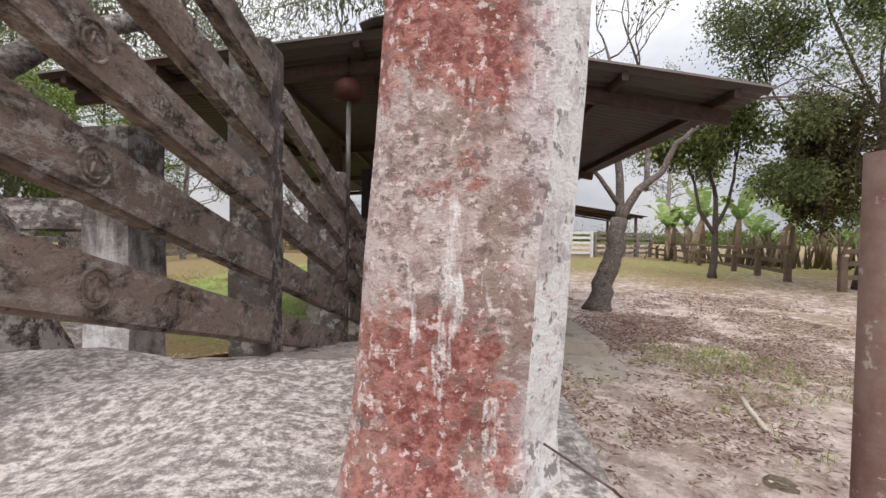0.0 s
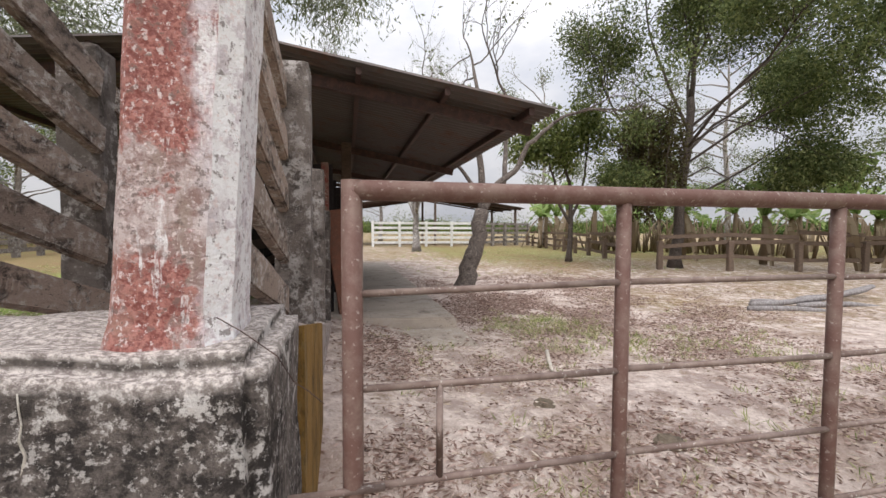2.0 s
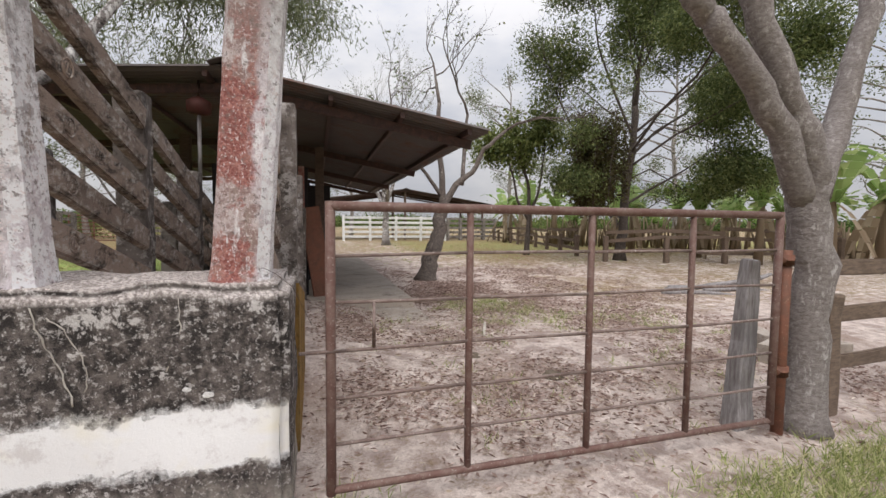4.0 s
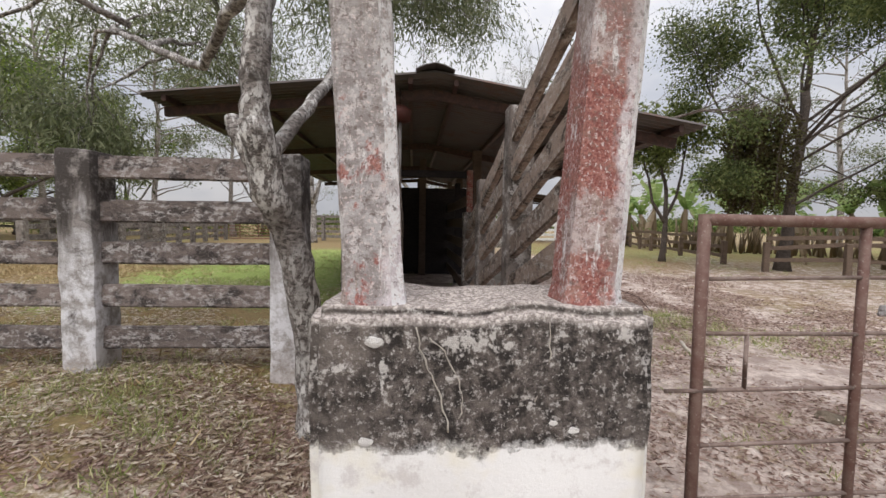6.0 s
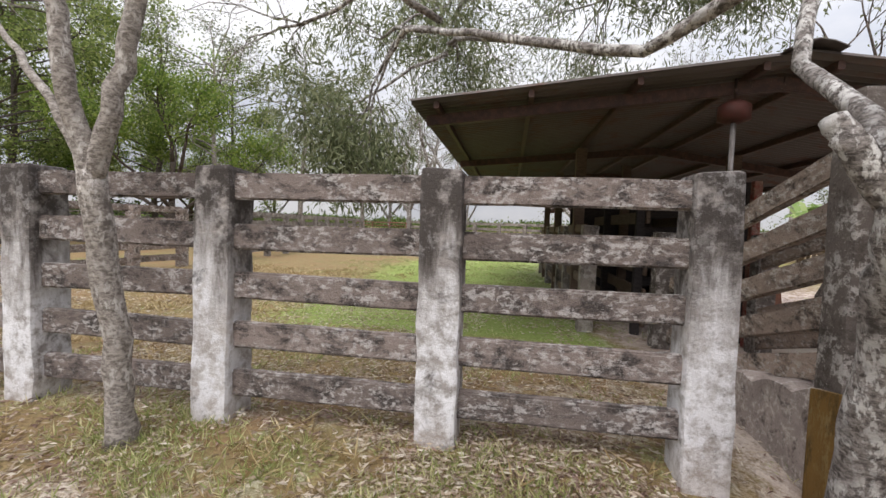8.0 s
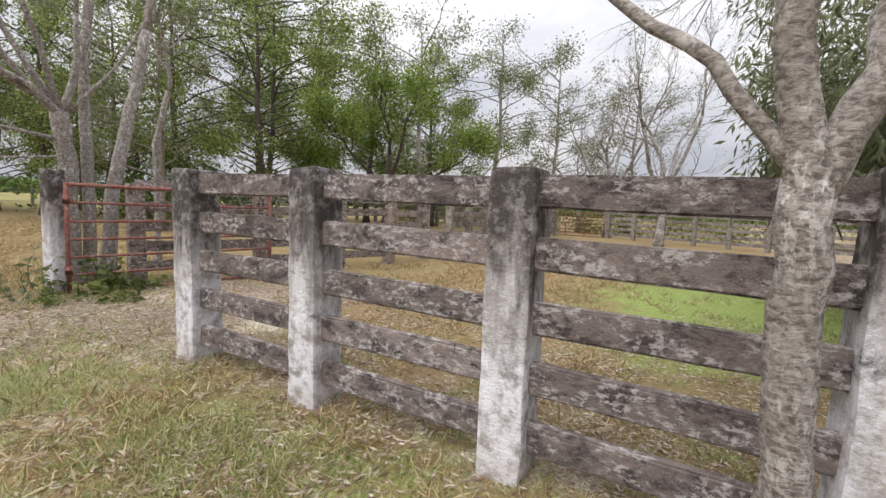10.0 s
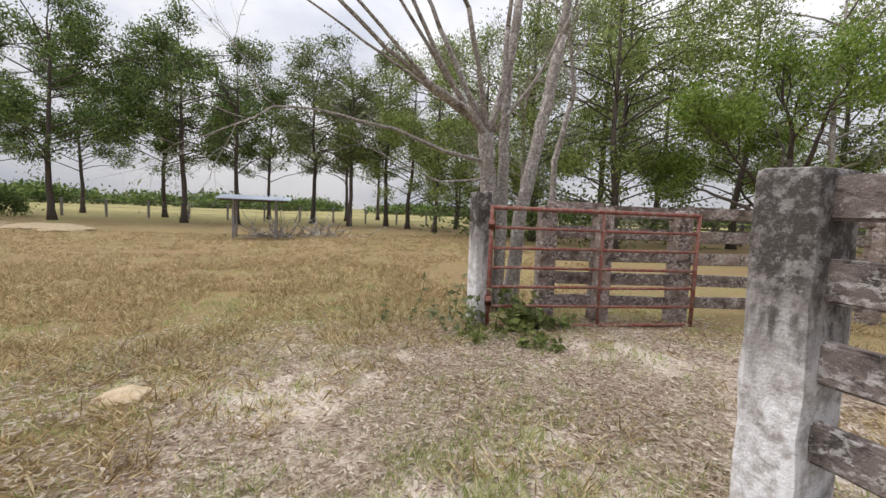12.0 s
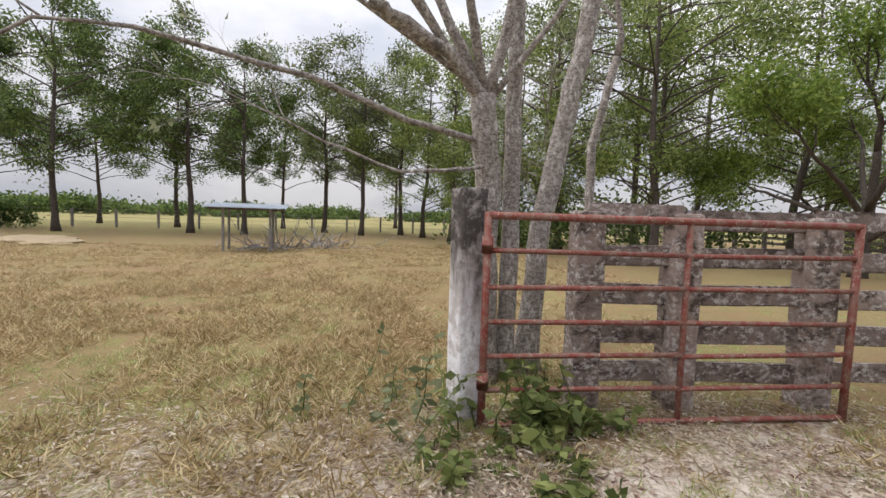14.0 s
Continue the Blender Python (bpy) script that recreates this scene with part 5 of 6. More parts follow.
for x, y, s, w in ((-14.0, 29.0, 0.95, 60), (-20.0, 20.5, 0.95, 140), (-9.5, 34.0, 0.9, 220), (-26.0, 8.5, 0.8, 280), (16.0, 30.0, 1.0, 30), (20.5, 17.0, 0.9, 100), (24.0, 9.0, 0.9, 160), (3.0, 36.0, 0.9, 200)):
    again(AIRY, x, y, s, w)
for x, y, s, w in ((3.6, 19.0, 1.15, 100), (-12.5, 31.0, 1.0, 200), (-7.0, 37.0, 1.0, 310), (-22.0, 30.0, 1.0, 10), (-6.6, 21.5, 1.25, 70), (-9.8, 26.5, 1.3, 150)):
    again(BARE, x, y, s, w)
again(BUSHY, -27.0, 27.0, 0.95, 120)
again(BUSHY, 22.0, 24.0, 0.8, 60)


# ---- banana plants ----
def banana(at, seed):
    rng = np.random.default_rng(seed)
    t = thing("banana_plant", at, "banana plant with torn green leaves and dry brown sheaths", "banana plant", "banana plants along the yard")
    b = Builder()
    h = rng.uniform(1.1, 2.0)
    b.tube([(0, 0, 0), (0.03, 0, h * 0.5), (0.05, 0.02, h)], [0.13, 0.11, 0.07], 9)
    put("stem", b.mesh("stem", LEAF_DEAD, True), t)
    for i in range(8):
        w = i * 2.4 + rng.uniform(-0.4, 0.4)
        dead = i >= 6
        l = rng.uniform(0.9, 1.9)
        up = rng.uniform(0.6, 2.1) if not dead else -0.4
        lf = Builder()
        pts = []
        for s in range(9):
            f = s / 8
            pts.append(Vector((math.cos(w) * l * f * 0.75, math.sin(w) * l * f * 0.75, h + up * l * f - (1.0 if not dead else 1.1) * l * f * f)))
        side = Vector((-math.sin(w), math.cos(w), 0))
        for s in range(8):
            f0, f1 = s / 8, (s + 0.93) / 8
            a, c = pts[s], pts[s].lerp(pts[s + 1], 0.93)
            for sg in (-1, 1):
                w0 = 0.27 * math.sin(math.pi * min(1, 0.12 + f0 * 0.86)) * (0.5 if dead else 1)
                w1 = 0.27 * math.sin(math.pi * min(1, 0.12 + f1 * 0.86)) * (0.5 if dead else 1)
                dr = Vector((0, 0, -rng.uniform(-0.2, 0.5)))
                lf.add([a, c, c + side * sg * w1 + dr * w1, a + side * sg * w0 + dr * w0], [(0, 1, 2, 3)])
        put("leaf", lf.mesh("leaf", LEAF_DEAD if dead else LEAF_BANANA), t, label="dry brown leaf" if dead else "")
    return t


bananas = [banana(on_ground(13.2, 12.0), 41), banana(on_ground(14.6, 9.8), 42), banana(on_ground(16.8, 10.6), 43)]
for i in range(22):
    f = i / 21
    x = 14.0 + 8.0 * f + random.uniform(-1.8, 1.8) + (i % 3) * 1.5
    y = 21.0 - 14.0 * f + random.uniform(-2.0, 2.0) + (i % 3) * 1.2
    again(bananas[i % 3], x, y, random.uniform(0.6, 1.15), random.uniform(0, 360))


# ---- shade-dark pens and clutter under the shed ----
pen = thing("cattle_crush", (-0.7, 5.6, 0.04), "timber and steel cattle crush under the shed, boards near-black to stand for shade", "cattle crush")
# near-black wood: the shade under the roof is put into its colour
board = unit_bar("board", 0.04, 0.262, SHADED_BOARD, 0.008, 0.004, 3.0)
strut = unit_bar("strut", 0.1, 0.1, SHADED_BOARD, 0.01, 0.004, 1.0)
pen_board = unit_bar("board", 0.04, 0.16, BROWN_WOOD, 0.008, 0.004, 3.0)
for x in (-1.25, -0.15):
    for k in range(5):
        bar_to(pen_board, "board", (x + 0.7, -2.2, 0.22 + 0.33 * k), (x + 0.7, 2.3, 0.22 + 0.33 * k), pen)
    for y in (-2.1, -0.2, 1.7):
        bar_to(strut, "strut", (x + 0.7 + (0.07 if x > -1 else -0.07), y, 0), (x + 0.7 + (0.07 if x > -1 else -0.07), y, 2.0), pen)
# closed near-black wall that stands for the shaded depth of the shed
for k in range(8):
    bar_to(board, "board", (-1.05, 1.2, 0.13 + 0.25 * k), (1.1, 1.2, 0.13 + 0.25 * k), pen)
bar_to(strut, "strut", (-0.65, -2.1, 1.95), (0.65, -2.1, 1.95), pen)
red_post = put("steel_post", worn_box("steel_post", 0.09, 0.09, 2.0, RED_PIPE, 0.01, 0.002, 3, 2), None, (-0.12, 3.25, 0.03))
tagged(red_post, "red-painted steel post at the mouth of the crush", "post")
leaning = put("leaning_board", worn_box("leaning_board", 0.3, 0.035, 1.4, RUST, 0.006, 0.004, 6, 2, 2.0), None, (0.2, 3.3, 0.04), (0, -9, 15))
tagged(leaning, "ochre-stained board leaning on the crush", "board")
hanging = thing("hanging_drum", (-1.12, 1.72, 2.36), "small red metal drum hung under the shed roof", "drum")
bd = Builder()
bd.tube([(0, 0, -0.02), (0, 0, 0.0), (0, 0, 0.12), (0, 0, 0.17)], [0.06, 0.125, 0.125, 0.05], 16)
put("drum", bd.mesh("drum", SHADED_RED, True), hanging)
bar_to(unit_pipe("hanger", 0.012, STEEL, 6), "hanger", (0, 0, 0.15), (0, 0, 0.35), hanging)
bar_to(unit_pipe("stand_pipe", 0.02, GREY_WOOD, 8), "stand_pipe", (0, 0, -0.75), (0, 0, 0.0), hanging)
fence((-1.95, 7.0), "pale concrete pen posts with timber rails beside the shed", [(-1.95, 3.5), (-1.93, 5.3), (-1.95, 6.3), (-1.95, 8.6), (-1.95, 11.0)], (0.35, 0.7, 1.05, 1.4), far_post_meshes, wood_rails, top=1.5, sag=0.03)

# ---- small things on the ground ----
def log(label, cat, a, b, r, material, name="branch"):
    bl = Builder()
    pts, _, _ = wander((0, 0, 0), Vector(b) - Vector(a), (Vector(b) - Vector(a)).length, r, r, 6, np.random.default_rng(int(abs(a[0] * 97 + a[1] * 31))), 0.05)
    bl.tube(pts, [r * f for f in (1.0, 1.05, 0.95, 1.0, 0.9, 0.85, 0.7)], 7)
    ob = put(name, bl.mesh(name, material, True), None, (a[0], a[1], ground_z(a[0], a[1]) + r * 0.6))
    return tagged(ob, label, cat)


log("pale split stick lying on the bare soil", "stick", (2.24, 1.66, 0), (1.94, 1.05, 0), 0.022, PALE_STICK, "stick")
log("thin brown twig lying on the leaf litter", "stick", (2.0, 0.85, 0), (2.3, 0.7, 0), 0.012, BROWN_WOOD, "stick")
for i in range(6):
    a = (6.6 + 0.35 * i, 3.2 + 0.28 * (i % 3), 0)
    log("grey fallen fence rail lying in the yard", "timber", a, (a[0] + 2.2, a[1] - 0.5 + 0.15 * i, 0), 0.05, GREY_WOOD, "timber")
kerb = worn_box("concrete_block", 0.42, 0.2, 0.2, SLAB, 0.012, 0.004, 3, 0)
for x, y, w in ((4.55, -0.45, 20), (4.8, -0.1, 70), (5.15, -0.5, -15)):
    tagged(put("concrete_block", kerb, None, (x, y, ground_z(x, y) - 0.02), (0, 0, w)), "grey hollow concrete block dropped on the ground", "block", "loose concrete blocks")


def lump(name, label, cat, x, y, r, squash, material, seed):
    bm = bmesh.new()
    bmesh.ops.create_icosphere(bm, subdivisions=3, radius=r)
    for v in bm.verts:
        v.co *= 1 + 0.3 * noise.noise(v.co * (1.6 / r) + Vector((seed, 0, 0))) + 0.16 * noise.noise(v.co * (5 / r))
        v.co.z *= squash
    me = bpy.data.meshes.new(name)
    bm.to_mesh(me)
    bm.free()
    me.materials.append(material)
    return tagged(put(name, me, None, (x, y, ground_z(x, y) + r * squash * 0.1)), label, cat)


def earth_material(name, a, b):
    n = Nodes(name, 0.97)
    f = n.noise(40, 5, 0.75)
    n.bump(f, 0.9, 0.02)
    return n.done(n.mix(n.step(n.noise(9, 5, 0.7), 0.35, 0.65), a, b))


EARTH = earth_material("sandy_earth", (0.42, 0.325, 0.215), (0.6, 0.485, 0.345))
FAR_EARTH = earth_material("trampled_earth", (0.3, 0.235, 0.15), (0.42, 0.335, 0.225))
MUD = earth_material("dark_mud", (0.1, 0.08, 0.06), (0.2, 0.16, 0.12))
STONE = earth_material("pale_stone", (0.4, 0.34, 0.26), (0.55, 0.49, 0.4))
lump("earth_mound", "low sandy ant mound in the dry grass", "mound", -11.78, -2.98, 0.17, 0.42, EARTH, 1.0)
lump("stone", "pale rounded stone beside the mound", "stone", -11.5, -3.18, 0.06, 0.6, STONE, 2.0)
for x, y, r in ((-9.1, -1.4, 0.09), (-9.3, -1.28, 0.07), (-9.22, -1.55, 0.08), (-8.95, -1.25, 0.06), (-9.45, -1.45, 0.05)):
    lump("dung_pat", "dried crumbling dung on the path", "dung", x, y, r, 0.3, MUD, 3.0 + x)
lump("dung_pat", "dried dung pat in the yard", "dung", 2.1, -0.3, 0.09, 0.4, MUD, 4.0)
lump("dung_pat", "dried dung pat in the yard", "dung", 1.6, 0.4, 0.08, 0.4, MUD, 5.0)
for i, (x, y, r) in enumerate(((-34, -13.0, 1.5), (-32.5, -11.5, 1.1), (-36, -17, 1.6))):
    lump("earth_mound", "pale bare earth mound out in the field", "mound", x, y, r, 0.16, FAR_EARTH, 10.0 + i)

# loose wire over the ramp's end
wire = Builder()
wire.tube([(-0.13, -1.48, 0.97), (-0.07, -1.52, 0.945), (0.0, -1.5, 0.88), (0.03, -1.45, 0.8), (0.05, -1.3, 0.72), (0.08, -1.1, 0.6)], [0.0014] * 6, 5)
tagged(put("loose_wire", wire.mesh("loose_wire", STEEL)), "rusty loose wire draped over the concrete block", "wire")

# ---- salt-lick shelter and brush pile in the field ----
shelter = thing("feeder_shelter", (-29.3, -3.3, ground_z(-29.3, -3.3)), "small open salt-lick shelter with a pale metal roof", "shelter")
leg = worn_box("leg", 0.1, 0.1, 1.85, GREY_WOOD, 0.02, 0.008, 4, 2)
for x, y in ((-0.6, -0.85), (-0.6, 0.9), (0.6, -0.85), (0.6, 0.9)):
    put("leg", leg, shelter, (x, y, -0.05))
put("roof", corrugated("roof", [(1.1, -1.5, 1.78), (-1.1, -1.5, 1.98), (-1.1, 1.55, 1.98), (1.1, 1.55, 1.78)], ROOF_PALE), shelter, label="pale blue-grey corrugated roof")
put("roof_beam", worn_box("roof_beam", 0.09, 2.8, 0.09, BROWN_WOOD, 0.01, 0.004, 3, 1), shelter, (0.6, 0, 1.68))
rng = np.random.default_rng(77)
brush = Builder()
for i in range(90):
    a = Vector((rng.normal() * 0.8, rng.normal() * 1.3, 0.05))
    pts, rad, _ = wander(a, (rng.normal(), rng.normal(), rng.uniform(0.1, 0.9)), rng.uniform(0.8, 2.0), 0.03, 0.008, 4, rng, 0.25)
    brush.tube(pts, rad, 4)
tagged(put("brush_pile", brush.mesh("brush_pile", BARK_GREY), None, (-29.9, -1.6, ground_z(-29.9, -1.6))), "grey heap of cut dead branches beside the shelter", "brush pile", kind="stuff")
far_wood_post = worn_box("post", 0.16, 0.16, 1.45, GREY_WOOD, 0.02, 0.006, 3, 2)
wire_bar = unit_pipe("wire", 0.012, GREY_WOOD, 4)
for x0, y0, dx, dy, n in ((-52.0, -52.0, 0.15, 3.0, 24), (-62.0, 24.0, 3.0, -0.2, 12)):
    f = thing("wire_fence", (x0, y0, 0.05), "distant wire fence with grey timber posts along the pasture", "fence")
    for i in range(n):
        put("post", far_wood_post, f, (dx * i, dy * i, -0.05))
        if i < n - 1:
            for z in (0.4, 0.75, 1.1, 1.35):
                bar_to(wire_bar, "wire", (dx * i, dy * i, z), (dx * (i + 1), dy * (i + 1), z), f)


# ---- climbing plant on the red gate ----
def weed(label, at, n, spread, height, size, seed, leaf=LEAF_BRIGHT):
    rng = np.random.default_rng(seed)
    t = thing("broadleaf_weed", at, label, "weed")
    st = Builder()
    pos, dirs = [], []
    for i in range(n):
        a = Vector((rng.normal() * spread[0] * 0.5, rng.normal() * spread[1] * 0.5, 0))
        pts, rad, _ = wander(a, (rng.normal() * 0.5, rng.normal() * 0.5, 1), height * rng.uniform(0.35, 1.0), 0.006, 0.003, 5, rng, 0.3)
        st.tube(pts, rad, 4)
        for p in pts[1:]:
            for _ in range(3):
                pos.append(tuple(p))
                dirs.append((rng.normal(), rng.normal(), rng.uniform(-0.5, 0.35)))
    tagged(put("stem_growth", st.mesh("stem_growth", LEAF_DARK), t), kind="stuff")
    tagged(put("foliage", leaf_mesh("foliage", np.array(pos), np.array(dirs), size[0], size[1], leaf, rng, 0.12), t), kind="stuff")
    return t


weed("broad-leaved green climber grown through the red gate", on_ground(-12.45, 1.0, 0.02), 38, (0.22, 0.55), 0.6, (0.11, 0.07), 51, LEAF_MID)
weed("broad-leaved green weeds at the foot of the gate post", on_ground(-12.3, 0.12, 0.02), 11, (0.35, 0.35), 0.3, (0.1, 0.06), 52, LEAF_MID)
weed("low green weed beside the red gate", on_ground(-11.9, 0.75, 0.02), 9, (0.35, 0.35), 0.22, (0.11, 0.065), 53, LEAF_MID)
weed("tall yellowing weed by the gate post", on_ground(-12.9, 0.0, 0.02), 9, (0.5, 0.4), 0.85, (0.1, 0.05), 54, LEAF_OLIVE)


# ---- fallen leaves and grass ----
def cover(name, label, cat, spots, material, length, width, per, tuft, rise, seed, jitter_z=0.012, lean=0.45, shy=False):
    """Loose leaves or blades, each its own small piece, strewn over patches (x0, x1, y0, y1, count)."""
    rng = np.random.default_rng(seed)
    pos, dirs = [], []
    for x0, x1, y0, y1, n in spots:
        xs = rng.uniform(x0, x1, n) + rng.normal(size=n) * min(0.6, 0.1 * (x1 - x0))
        ys = rng.uniform(y0, y1, n) + rng.normal(size=n) * min(0.4, 0.12 * (y1 - y0))
        for x, y in zip(xs, ys):
            q = noise.noise(Vector((x * 0.9, y * 0.9, seed))) + 0.6 * noise.noise(Vector((x * 3.0, y * 3.0, seed)))
            if rng.uniform() > 0.6 + q * 1.6:
                continue
            if shy and zone(x, y)[0] > rng.uniform(0.3, 1.0):
                continue
            for _ in range(per):
                px, py = x + rng.normal() * tuft, y + rng.normal() * tuft
                pos.append((px, py, ground_z(px, py) + (rng.uniform(0, jitter_z) if not rise else -0.005)))
    pos = np.array(pos)
    n = len(pos)
    if rise:
        dirs = np.column_stack([rng.normal(size=n) * lean, rng.normal(size=n) * lean, np.ones(n) * rise])
    else:
        dirs = np.column_stack([rng.normal(size=n), rng.normal(size=n), rng.uniform(-0.05, 0.14, n)])
    ob = new(name, leaf_mesh(name, pos, dirs, length, width, material, rng, 0.3 if not rise else 0.1))
    return tagged(ob, label, cat, kind="stuff")


cover("leaf_litter", "brown and pale fallen leaves strewn over the soil", "leaf litter", [
    (0.4, 5.5, -1.3, 2.6, 30000), (1.8, 6.5, 2.6, 8.0, 36000), (1.6, 3.6, 2.6, 5.5, 12000), (-3.4, -1.3, -2.4, 0.1, 24000), (0.15, 0.7, -1.0, 2.6, 2500),
    (-9.0, -1.8, -1.2, 1.2, 9000), (-12.4, -9.6, -0.8, 3.4, 10000), (-12.5, -4.5, -3.8, -1.0, 14000), (6.0, 10.0, 2.0, 10.0, 4000), (3.2, 6.0, -2.8, -0.8, 1200)],
    LEAF_LITTER, 0.055, 0.014, 1, 0.0, 0, 61, 0.02)
cover("bleached_litter", "bleached grey and tan fallen leaves along the path", "leaf litter", [
    (-3.8, -1.5, -2.6, 0.0, 22000), (-13.5, -9.0, -4.2, 1.0, 24000), (-10.0, -1.8, -1.2, 1.4, 22000), (-12.6, -9.4, -1.4, 3.4, 42000), (-13.5, -4.0, -4.2, -0.9, 42000), (-9.0, -2.0, 1.6, 5.0, 14000), (-11.5, -1.9, 0.3, 2.4, 16000), (0.5, 5.0, -1.2, 3.0, 4000)],
    PALE_LITTER, 0.062, 0.013, 1, 0.0, 0, 64, 0.045)
cover("green_grass", "short green and yellowing grass tufts along the fence and path", "grass", [
    (-10.5, -2.4, -2.0, 0.0, 3000), (2.1, 4.6, -3.0, -1.9, 1900), (0.1, 0.5, -1.9, -1.4, 60), (2.4, 5.0, 0.4, 3.0, 260), (-9.0, -1.8, 0.2, 1.8, 500), (-7.5, -1.6, 3.0, 14.0, 2200), (-15.0, -8.5, -4.5, 1.5, 2500), (-20.0, -12.0, -8.0, 0.5, 900), (-4.2, -2.4, -1.6, 0.0, 400), (-10.0, -2.6, -1.3, -0.1, 1300), (0.8, 5.0, -1.0, 3.0, 200), (1.9, 3.6, 2.4, 3.4, 130), (2.0, 10.0, 8.0, 20.0, 500), (-13.5, -10.5, 0.5, 4.0, 300)],
    GRASS_GREEN, 0.09, 0.007, 14, 0.045, 1.0, 62, 0.012, 0.8)
cover("dry_grass", "straw-dry pasture grass", "grass", [
    (-20.0, -10.5, -9.0, 1.0, 9000), (-32.0, -18.0, -16.0, 7.0, 9000), (-10.5, -2.4, -2.6, 0.0, 600), (-11.5, -6.0, 0.4, 9.0, 1500), (-17.0, -13.0, -5.0, 4.0, 1000)],
    GRASS_STRAW, 0.15, 0.012, 16, 0.055, 1.0, 63, 0.012, 1.6, True)


# ---- low bushes and far woods along the skyline ----
def thicket(name, label, spots, material, size, seed):
    rng = np.random.default_rng(seed)
    pos = []
    for x, y, r, h, n in spots:
        k = rng.normal(size=(7, 3)) * np.array([r * 0.5, r * 0.5, h * 0.16]) + np.array([x, y, h * 0.45])
        p = k[rng.integers(0, 7, n)] + rng.normal(size=(n, 3)) * np.array([r * 0.28, r * 0.28, h * 0.2])
        pos.append(p[p[:, 2] > 0.05])
    pos = np.concatenate(pos)
    return tagged(new(name, leaf_mesh(name, pos, rng.normal(size=pos.shape), size, size * 0.55, material, rng)), label, "bushes", kind="stuff")


rng = np.random.default_rng(90)
thicket("far_woods", "far band of dark green woods on the skyline", [(math.cos(w) * 170 + rng.normal() * 12, math.sin(w) * 170 + rng.normal() * 12, rng.uniform(6, 11), rng.uniform(2.4, 4.6), 1500) for w in np.linspace(0.25, 4.2, 112)], LEAF_DARK, 1.2, 91)
thicket("field_bushes", "low green bushes under the field trees", [(-47 + rng.normal() * 4, y + rng.normal(), rng.uniform(0.9, 1.4), rng.uniform(1.3, 2.4), 2600) for y in (-37, -30, -21)] + [(-30 + rng.normal() * 5, 14 + rng.normal() * 4, 2.2, 3.0, 900) for _ in range(7)], LEAF_DARK, 0.26, 92)
thicket("hedge", "bright green hedge behind the corral", [(x, 31 + rng.normal() * 0.8, 1.6, 1.7, 1100) for x in np.linspace(-30, -1, 17)] + [(x, 44 - 0.3 * x, 2.4, 3.2, 700) for x in np.linspace(2, 30, 10)], LEAF_MID, 0.17, 93)

# pale mineral veins that have seeped out along cracks in the block
PALE_VEIN = earth_material("pale_vein", (0.45, 0.41, 0.36), (0.58, 0.54, 0.48))
for line in (((-0.95, 0.84), (-0.93, 0.76), (-0.9, 0.68), (-0.86, 0.6), (-0.83, 0.5), (-0.82, 0.42)), ((-0.9, 0.8), (-0.84, 0.75), (-0.79, 0.66), (-0.77, 0.56), (-0.78, 0.47)), ((-0.45, 0.86), (-0.44, 0.74), (-0.47, 0.62), (-0.5, 0.53))):
    v = Builder()
    pts = []
    for (x0, q0), (x1, q1) in zip(line, line[1:]):
        for s in range(4):
            pts.append((x0 + (x1 - x0) * s / 4 + random.uniform(-0.006, 0.006), -1.581, q0 + (q1 - q0) * s / 4))
    v.tube([Vector(p) - RO for p in pts], [random.uniform(0.0015, 0.0042) for _ in pts], 5)
    put("mineral_vein", v.mesh("mineral_vein", PALE_VEIN, True), ramp, label="pale mineral vein on the block")

# dry banana stalks standing in a row behind the yard's timber fences
rng = np.random.default_rng(95)
stalks = Builder()
for i in range(230):
    f = rng.uniform()
    x, y = 13.6 + 8.0 * f + rng.normal() * 0.7, 20.5 - 13.5 * f + rng.normal() * 0.8
    h = rng.uniform(0.7, 1.8)
    lean = rng.normal(size=2) * 0.12
    stalks.tube([(x, y, ground_z(x, y) - 0.05), (x + lean[0] * h, y + lean[1] * h, h * 0.6), (x + 1.6 * lean[0] * h, y + 1.6 * lean[1] * h, h)], [rng.uniform(0.03, 0.09), 0.05, 0.025], 6)
tagged(put("dry_stalks", stalks.mesh("dry_stalks", LEAF_DEAD, True)), "dry brown banana stalks crowded behind the yard fence", "stalks", kind="stuff")
for x, y, q, w in ((15.2, 5.6, 1.25, 40), (17.0, 4.6, 1.35, 130), (14.6, 7.4, 1.15, 250), (18.6, 6.2, 1.4, 310)):
    again(bananas[1], x, y, q, w)

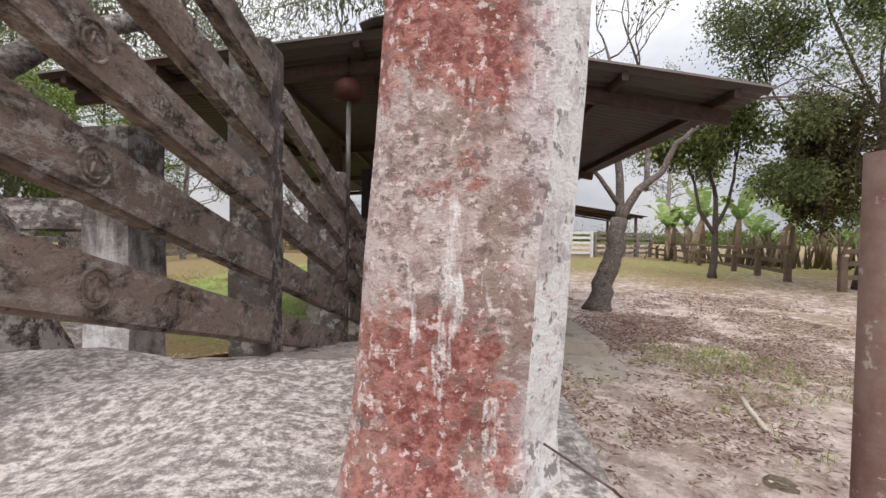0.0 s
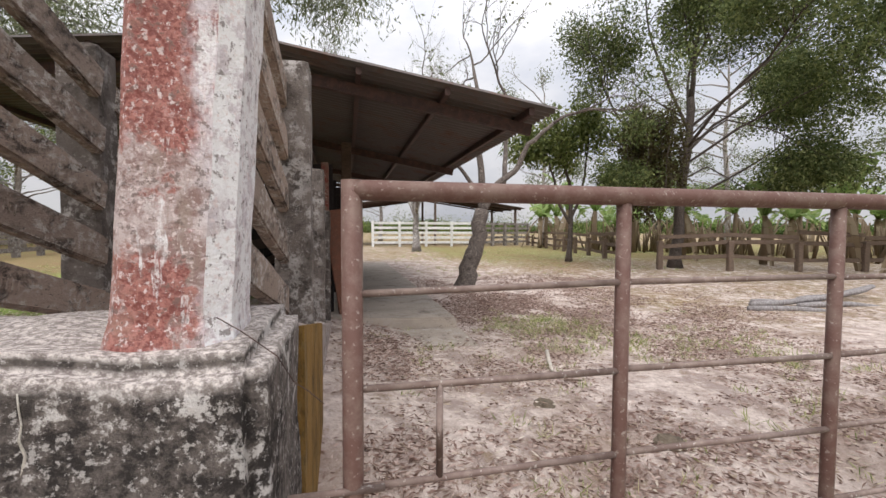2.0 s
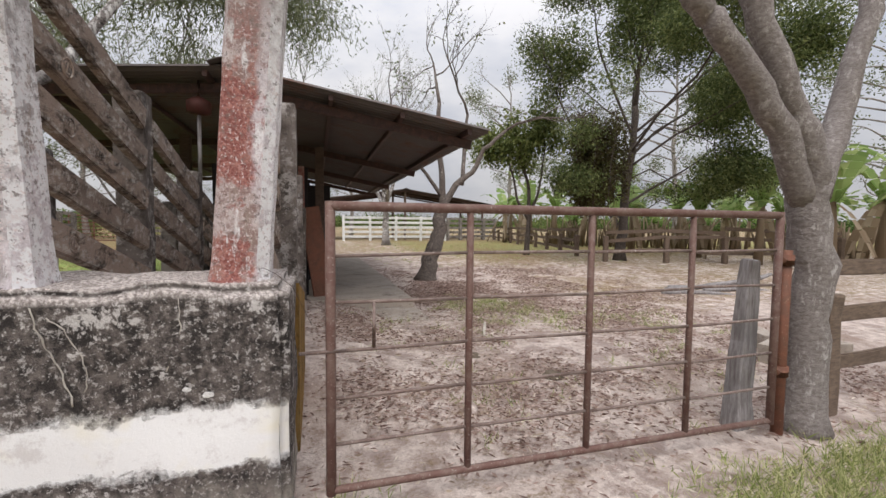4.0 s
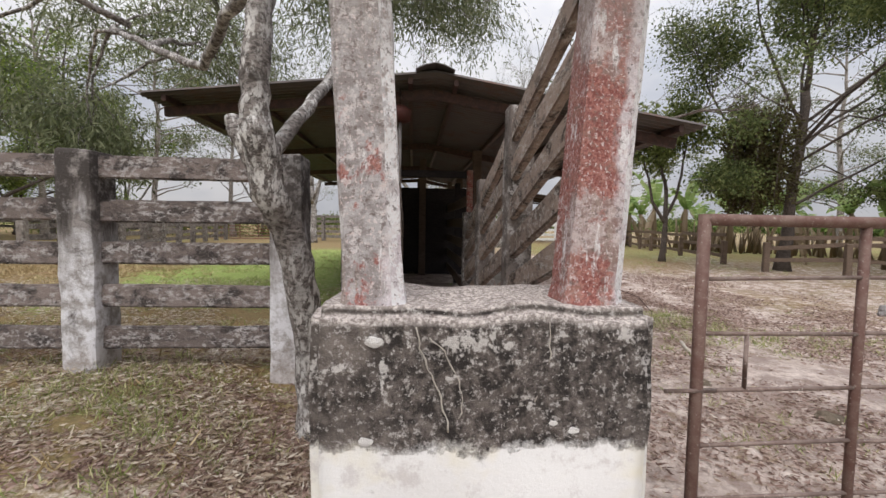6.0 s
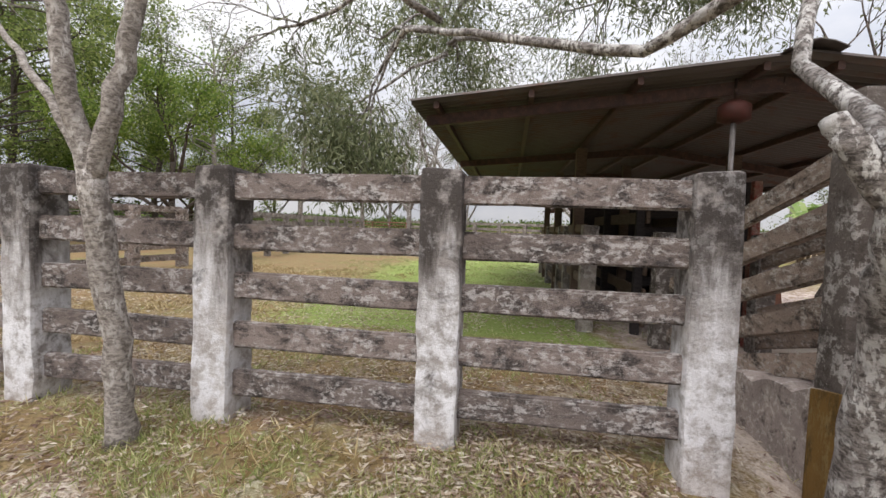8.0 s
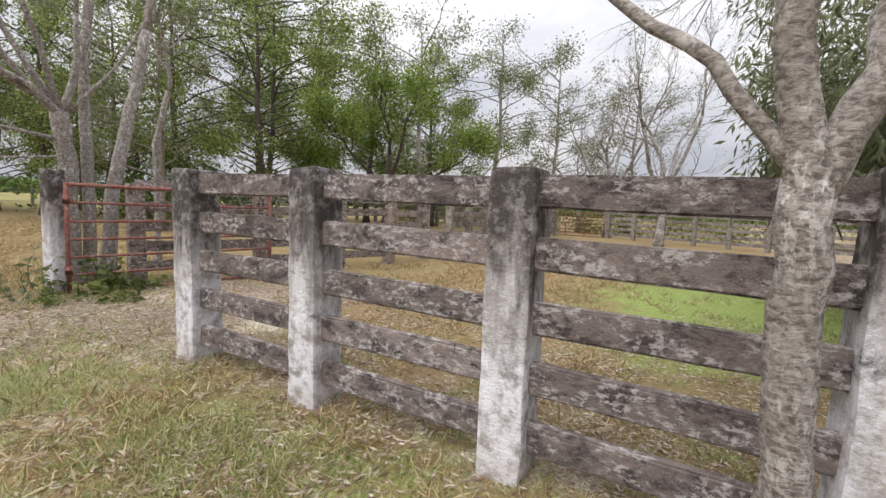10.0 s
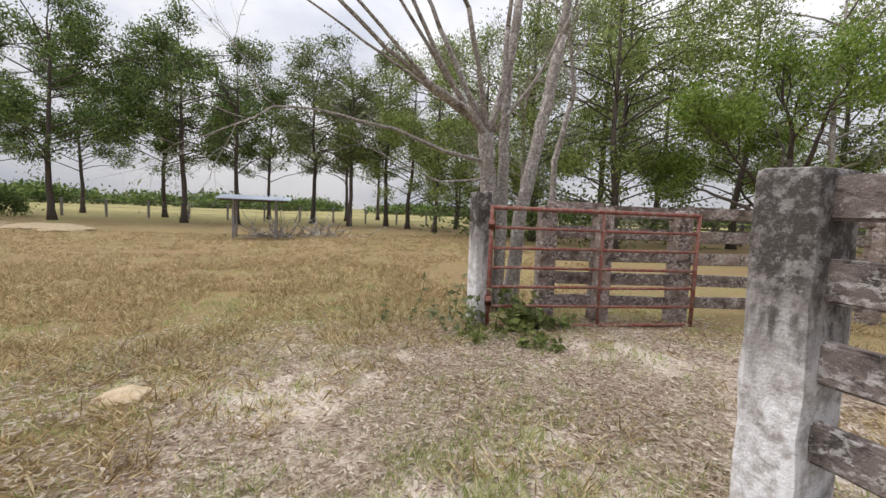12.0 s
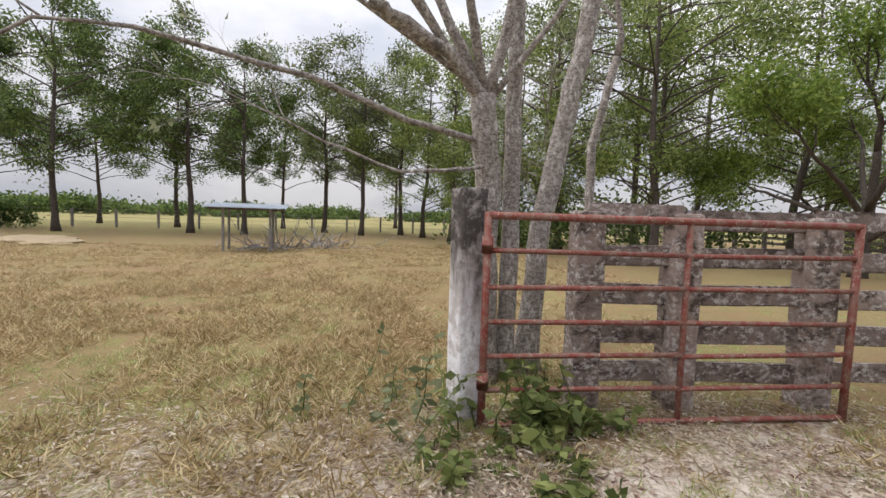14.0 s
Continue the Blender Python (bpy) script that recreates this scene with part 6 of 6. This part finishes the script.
# dark climbing vine hanging in a curtain from the shade tree's low limb
rng = np.random.default_rng(96)
vine = thing("climbing_vine", on_ground(9.15, 9.0), "brown and green climbing vine curtain hanging beside the shade tree", "vine")
strands, pos, dirs = Builder(), [], []
for i in range(46):
    x, y = rng.normal() * 0.48, rng.normal() * 0.35
    top, low = 4.7 + rng.normal() * 0.25, rng.uniform(1.5, 2.4) + 0.4 * abs(x)
    pts = [Vector((x + 0.06 * rng.normal(), y + 0.06 * rng.normal(), top + (low - top) * k / 6)) for k in range(7)]
    strands.tube(pts, [0.012] * 7, 4)
    for k in range(6):
        for _ in range(56):
            p = pts[k].lerp(pts[k + 1], rng.uniform())
            pos.append(tuple(p + Vector(rng.normal(size=3)) * 0.1))
            dirs.append((rng.normal(), rng.normal(), rng.uniform(-1.4, 0.2)))
tagged(put("strand_growth", strands.mesh("strand_growth", BARK_BROWN, True), vine), kind="stuff")
VINE_LEAF = leaf_material("vine_leaf", (0.06, 0.045, 0.025), (0.1, 0.085, 0.035), (0.18, 0.2, 0.07))
tagged(put("foliage", leaf_mesh("foliage", np.array(pos), np.array(dirs), 0.13, 0.06, VINE_LEAF, rng), vine), kind="stuff")

# pale droppings dried on the block's front
FLAKE = earth_material("pale_flake", (0.66, 0.64, 0.62), (0.78, 0.76, 0.74))
for x, z, q in ((-1.1, 0.785, 0.027), (-1.13, 0.41, 0.022), (-0.34, 0.44, 0.018), (-0.42, 0.47, 0.014)):
    bm = bmesh.new()
    bmesh.ops.create_icosphere(bm, subdivisions=2, radius=q)
    for v in bm.verts:
        v.co *= 1 + 0.45 * noise.noise(v.co * (2.0 / q) + Vector((x * 9, 0, 0)))
        v.co = Vector((v.co.x * 1.25, v.co.y * 0.16, v.co.z * 0.8))
    flake = part("dropping", bm, FLAKE, ramp, "dried white bird dropping")
    flake.location = Vector((x, -1.584, z)) - RO

# banana plants close behind the yard's timber fence
for x, y, q, w in ((11.8, 22.0, 1.2, 20), (12.6, 20.0, 1.3, 100), (13.2, 18.2, 1.25, 200), (12.9, 23.5, 1.3, 270), (14.2, 16.4, 1.2, 330)):
    again(bananas[2], x, y, q, w)
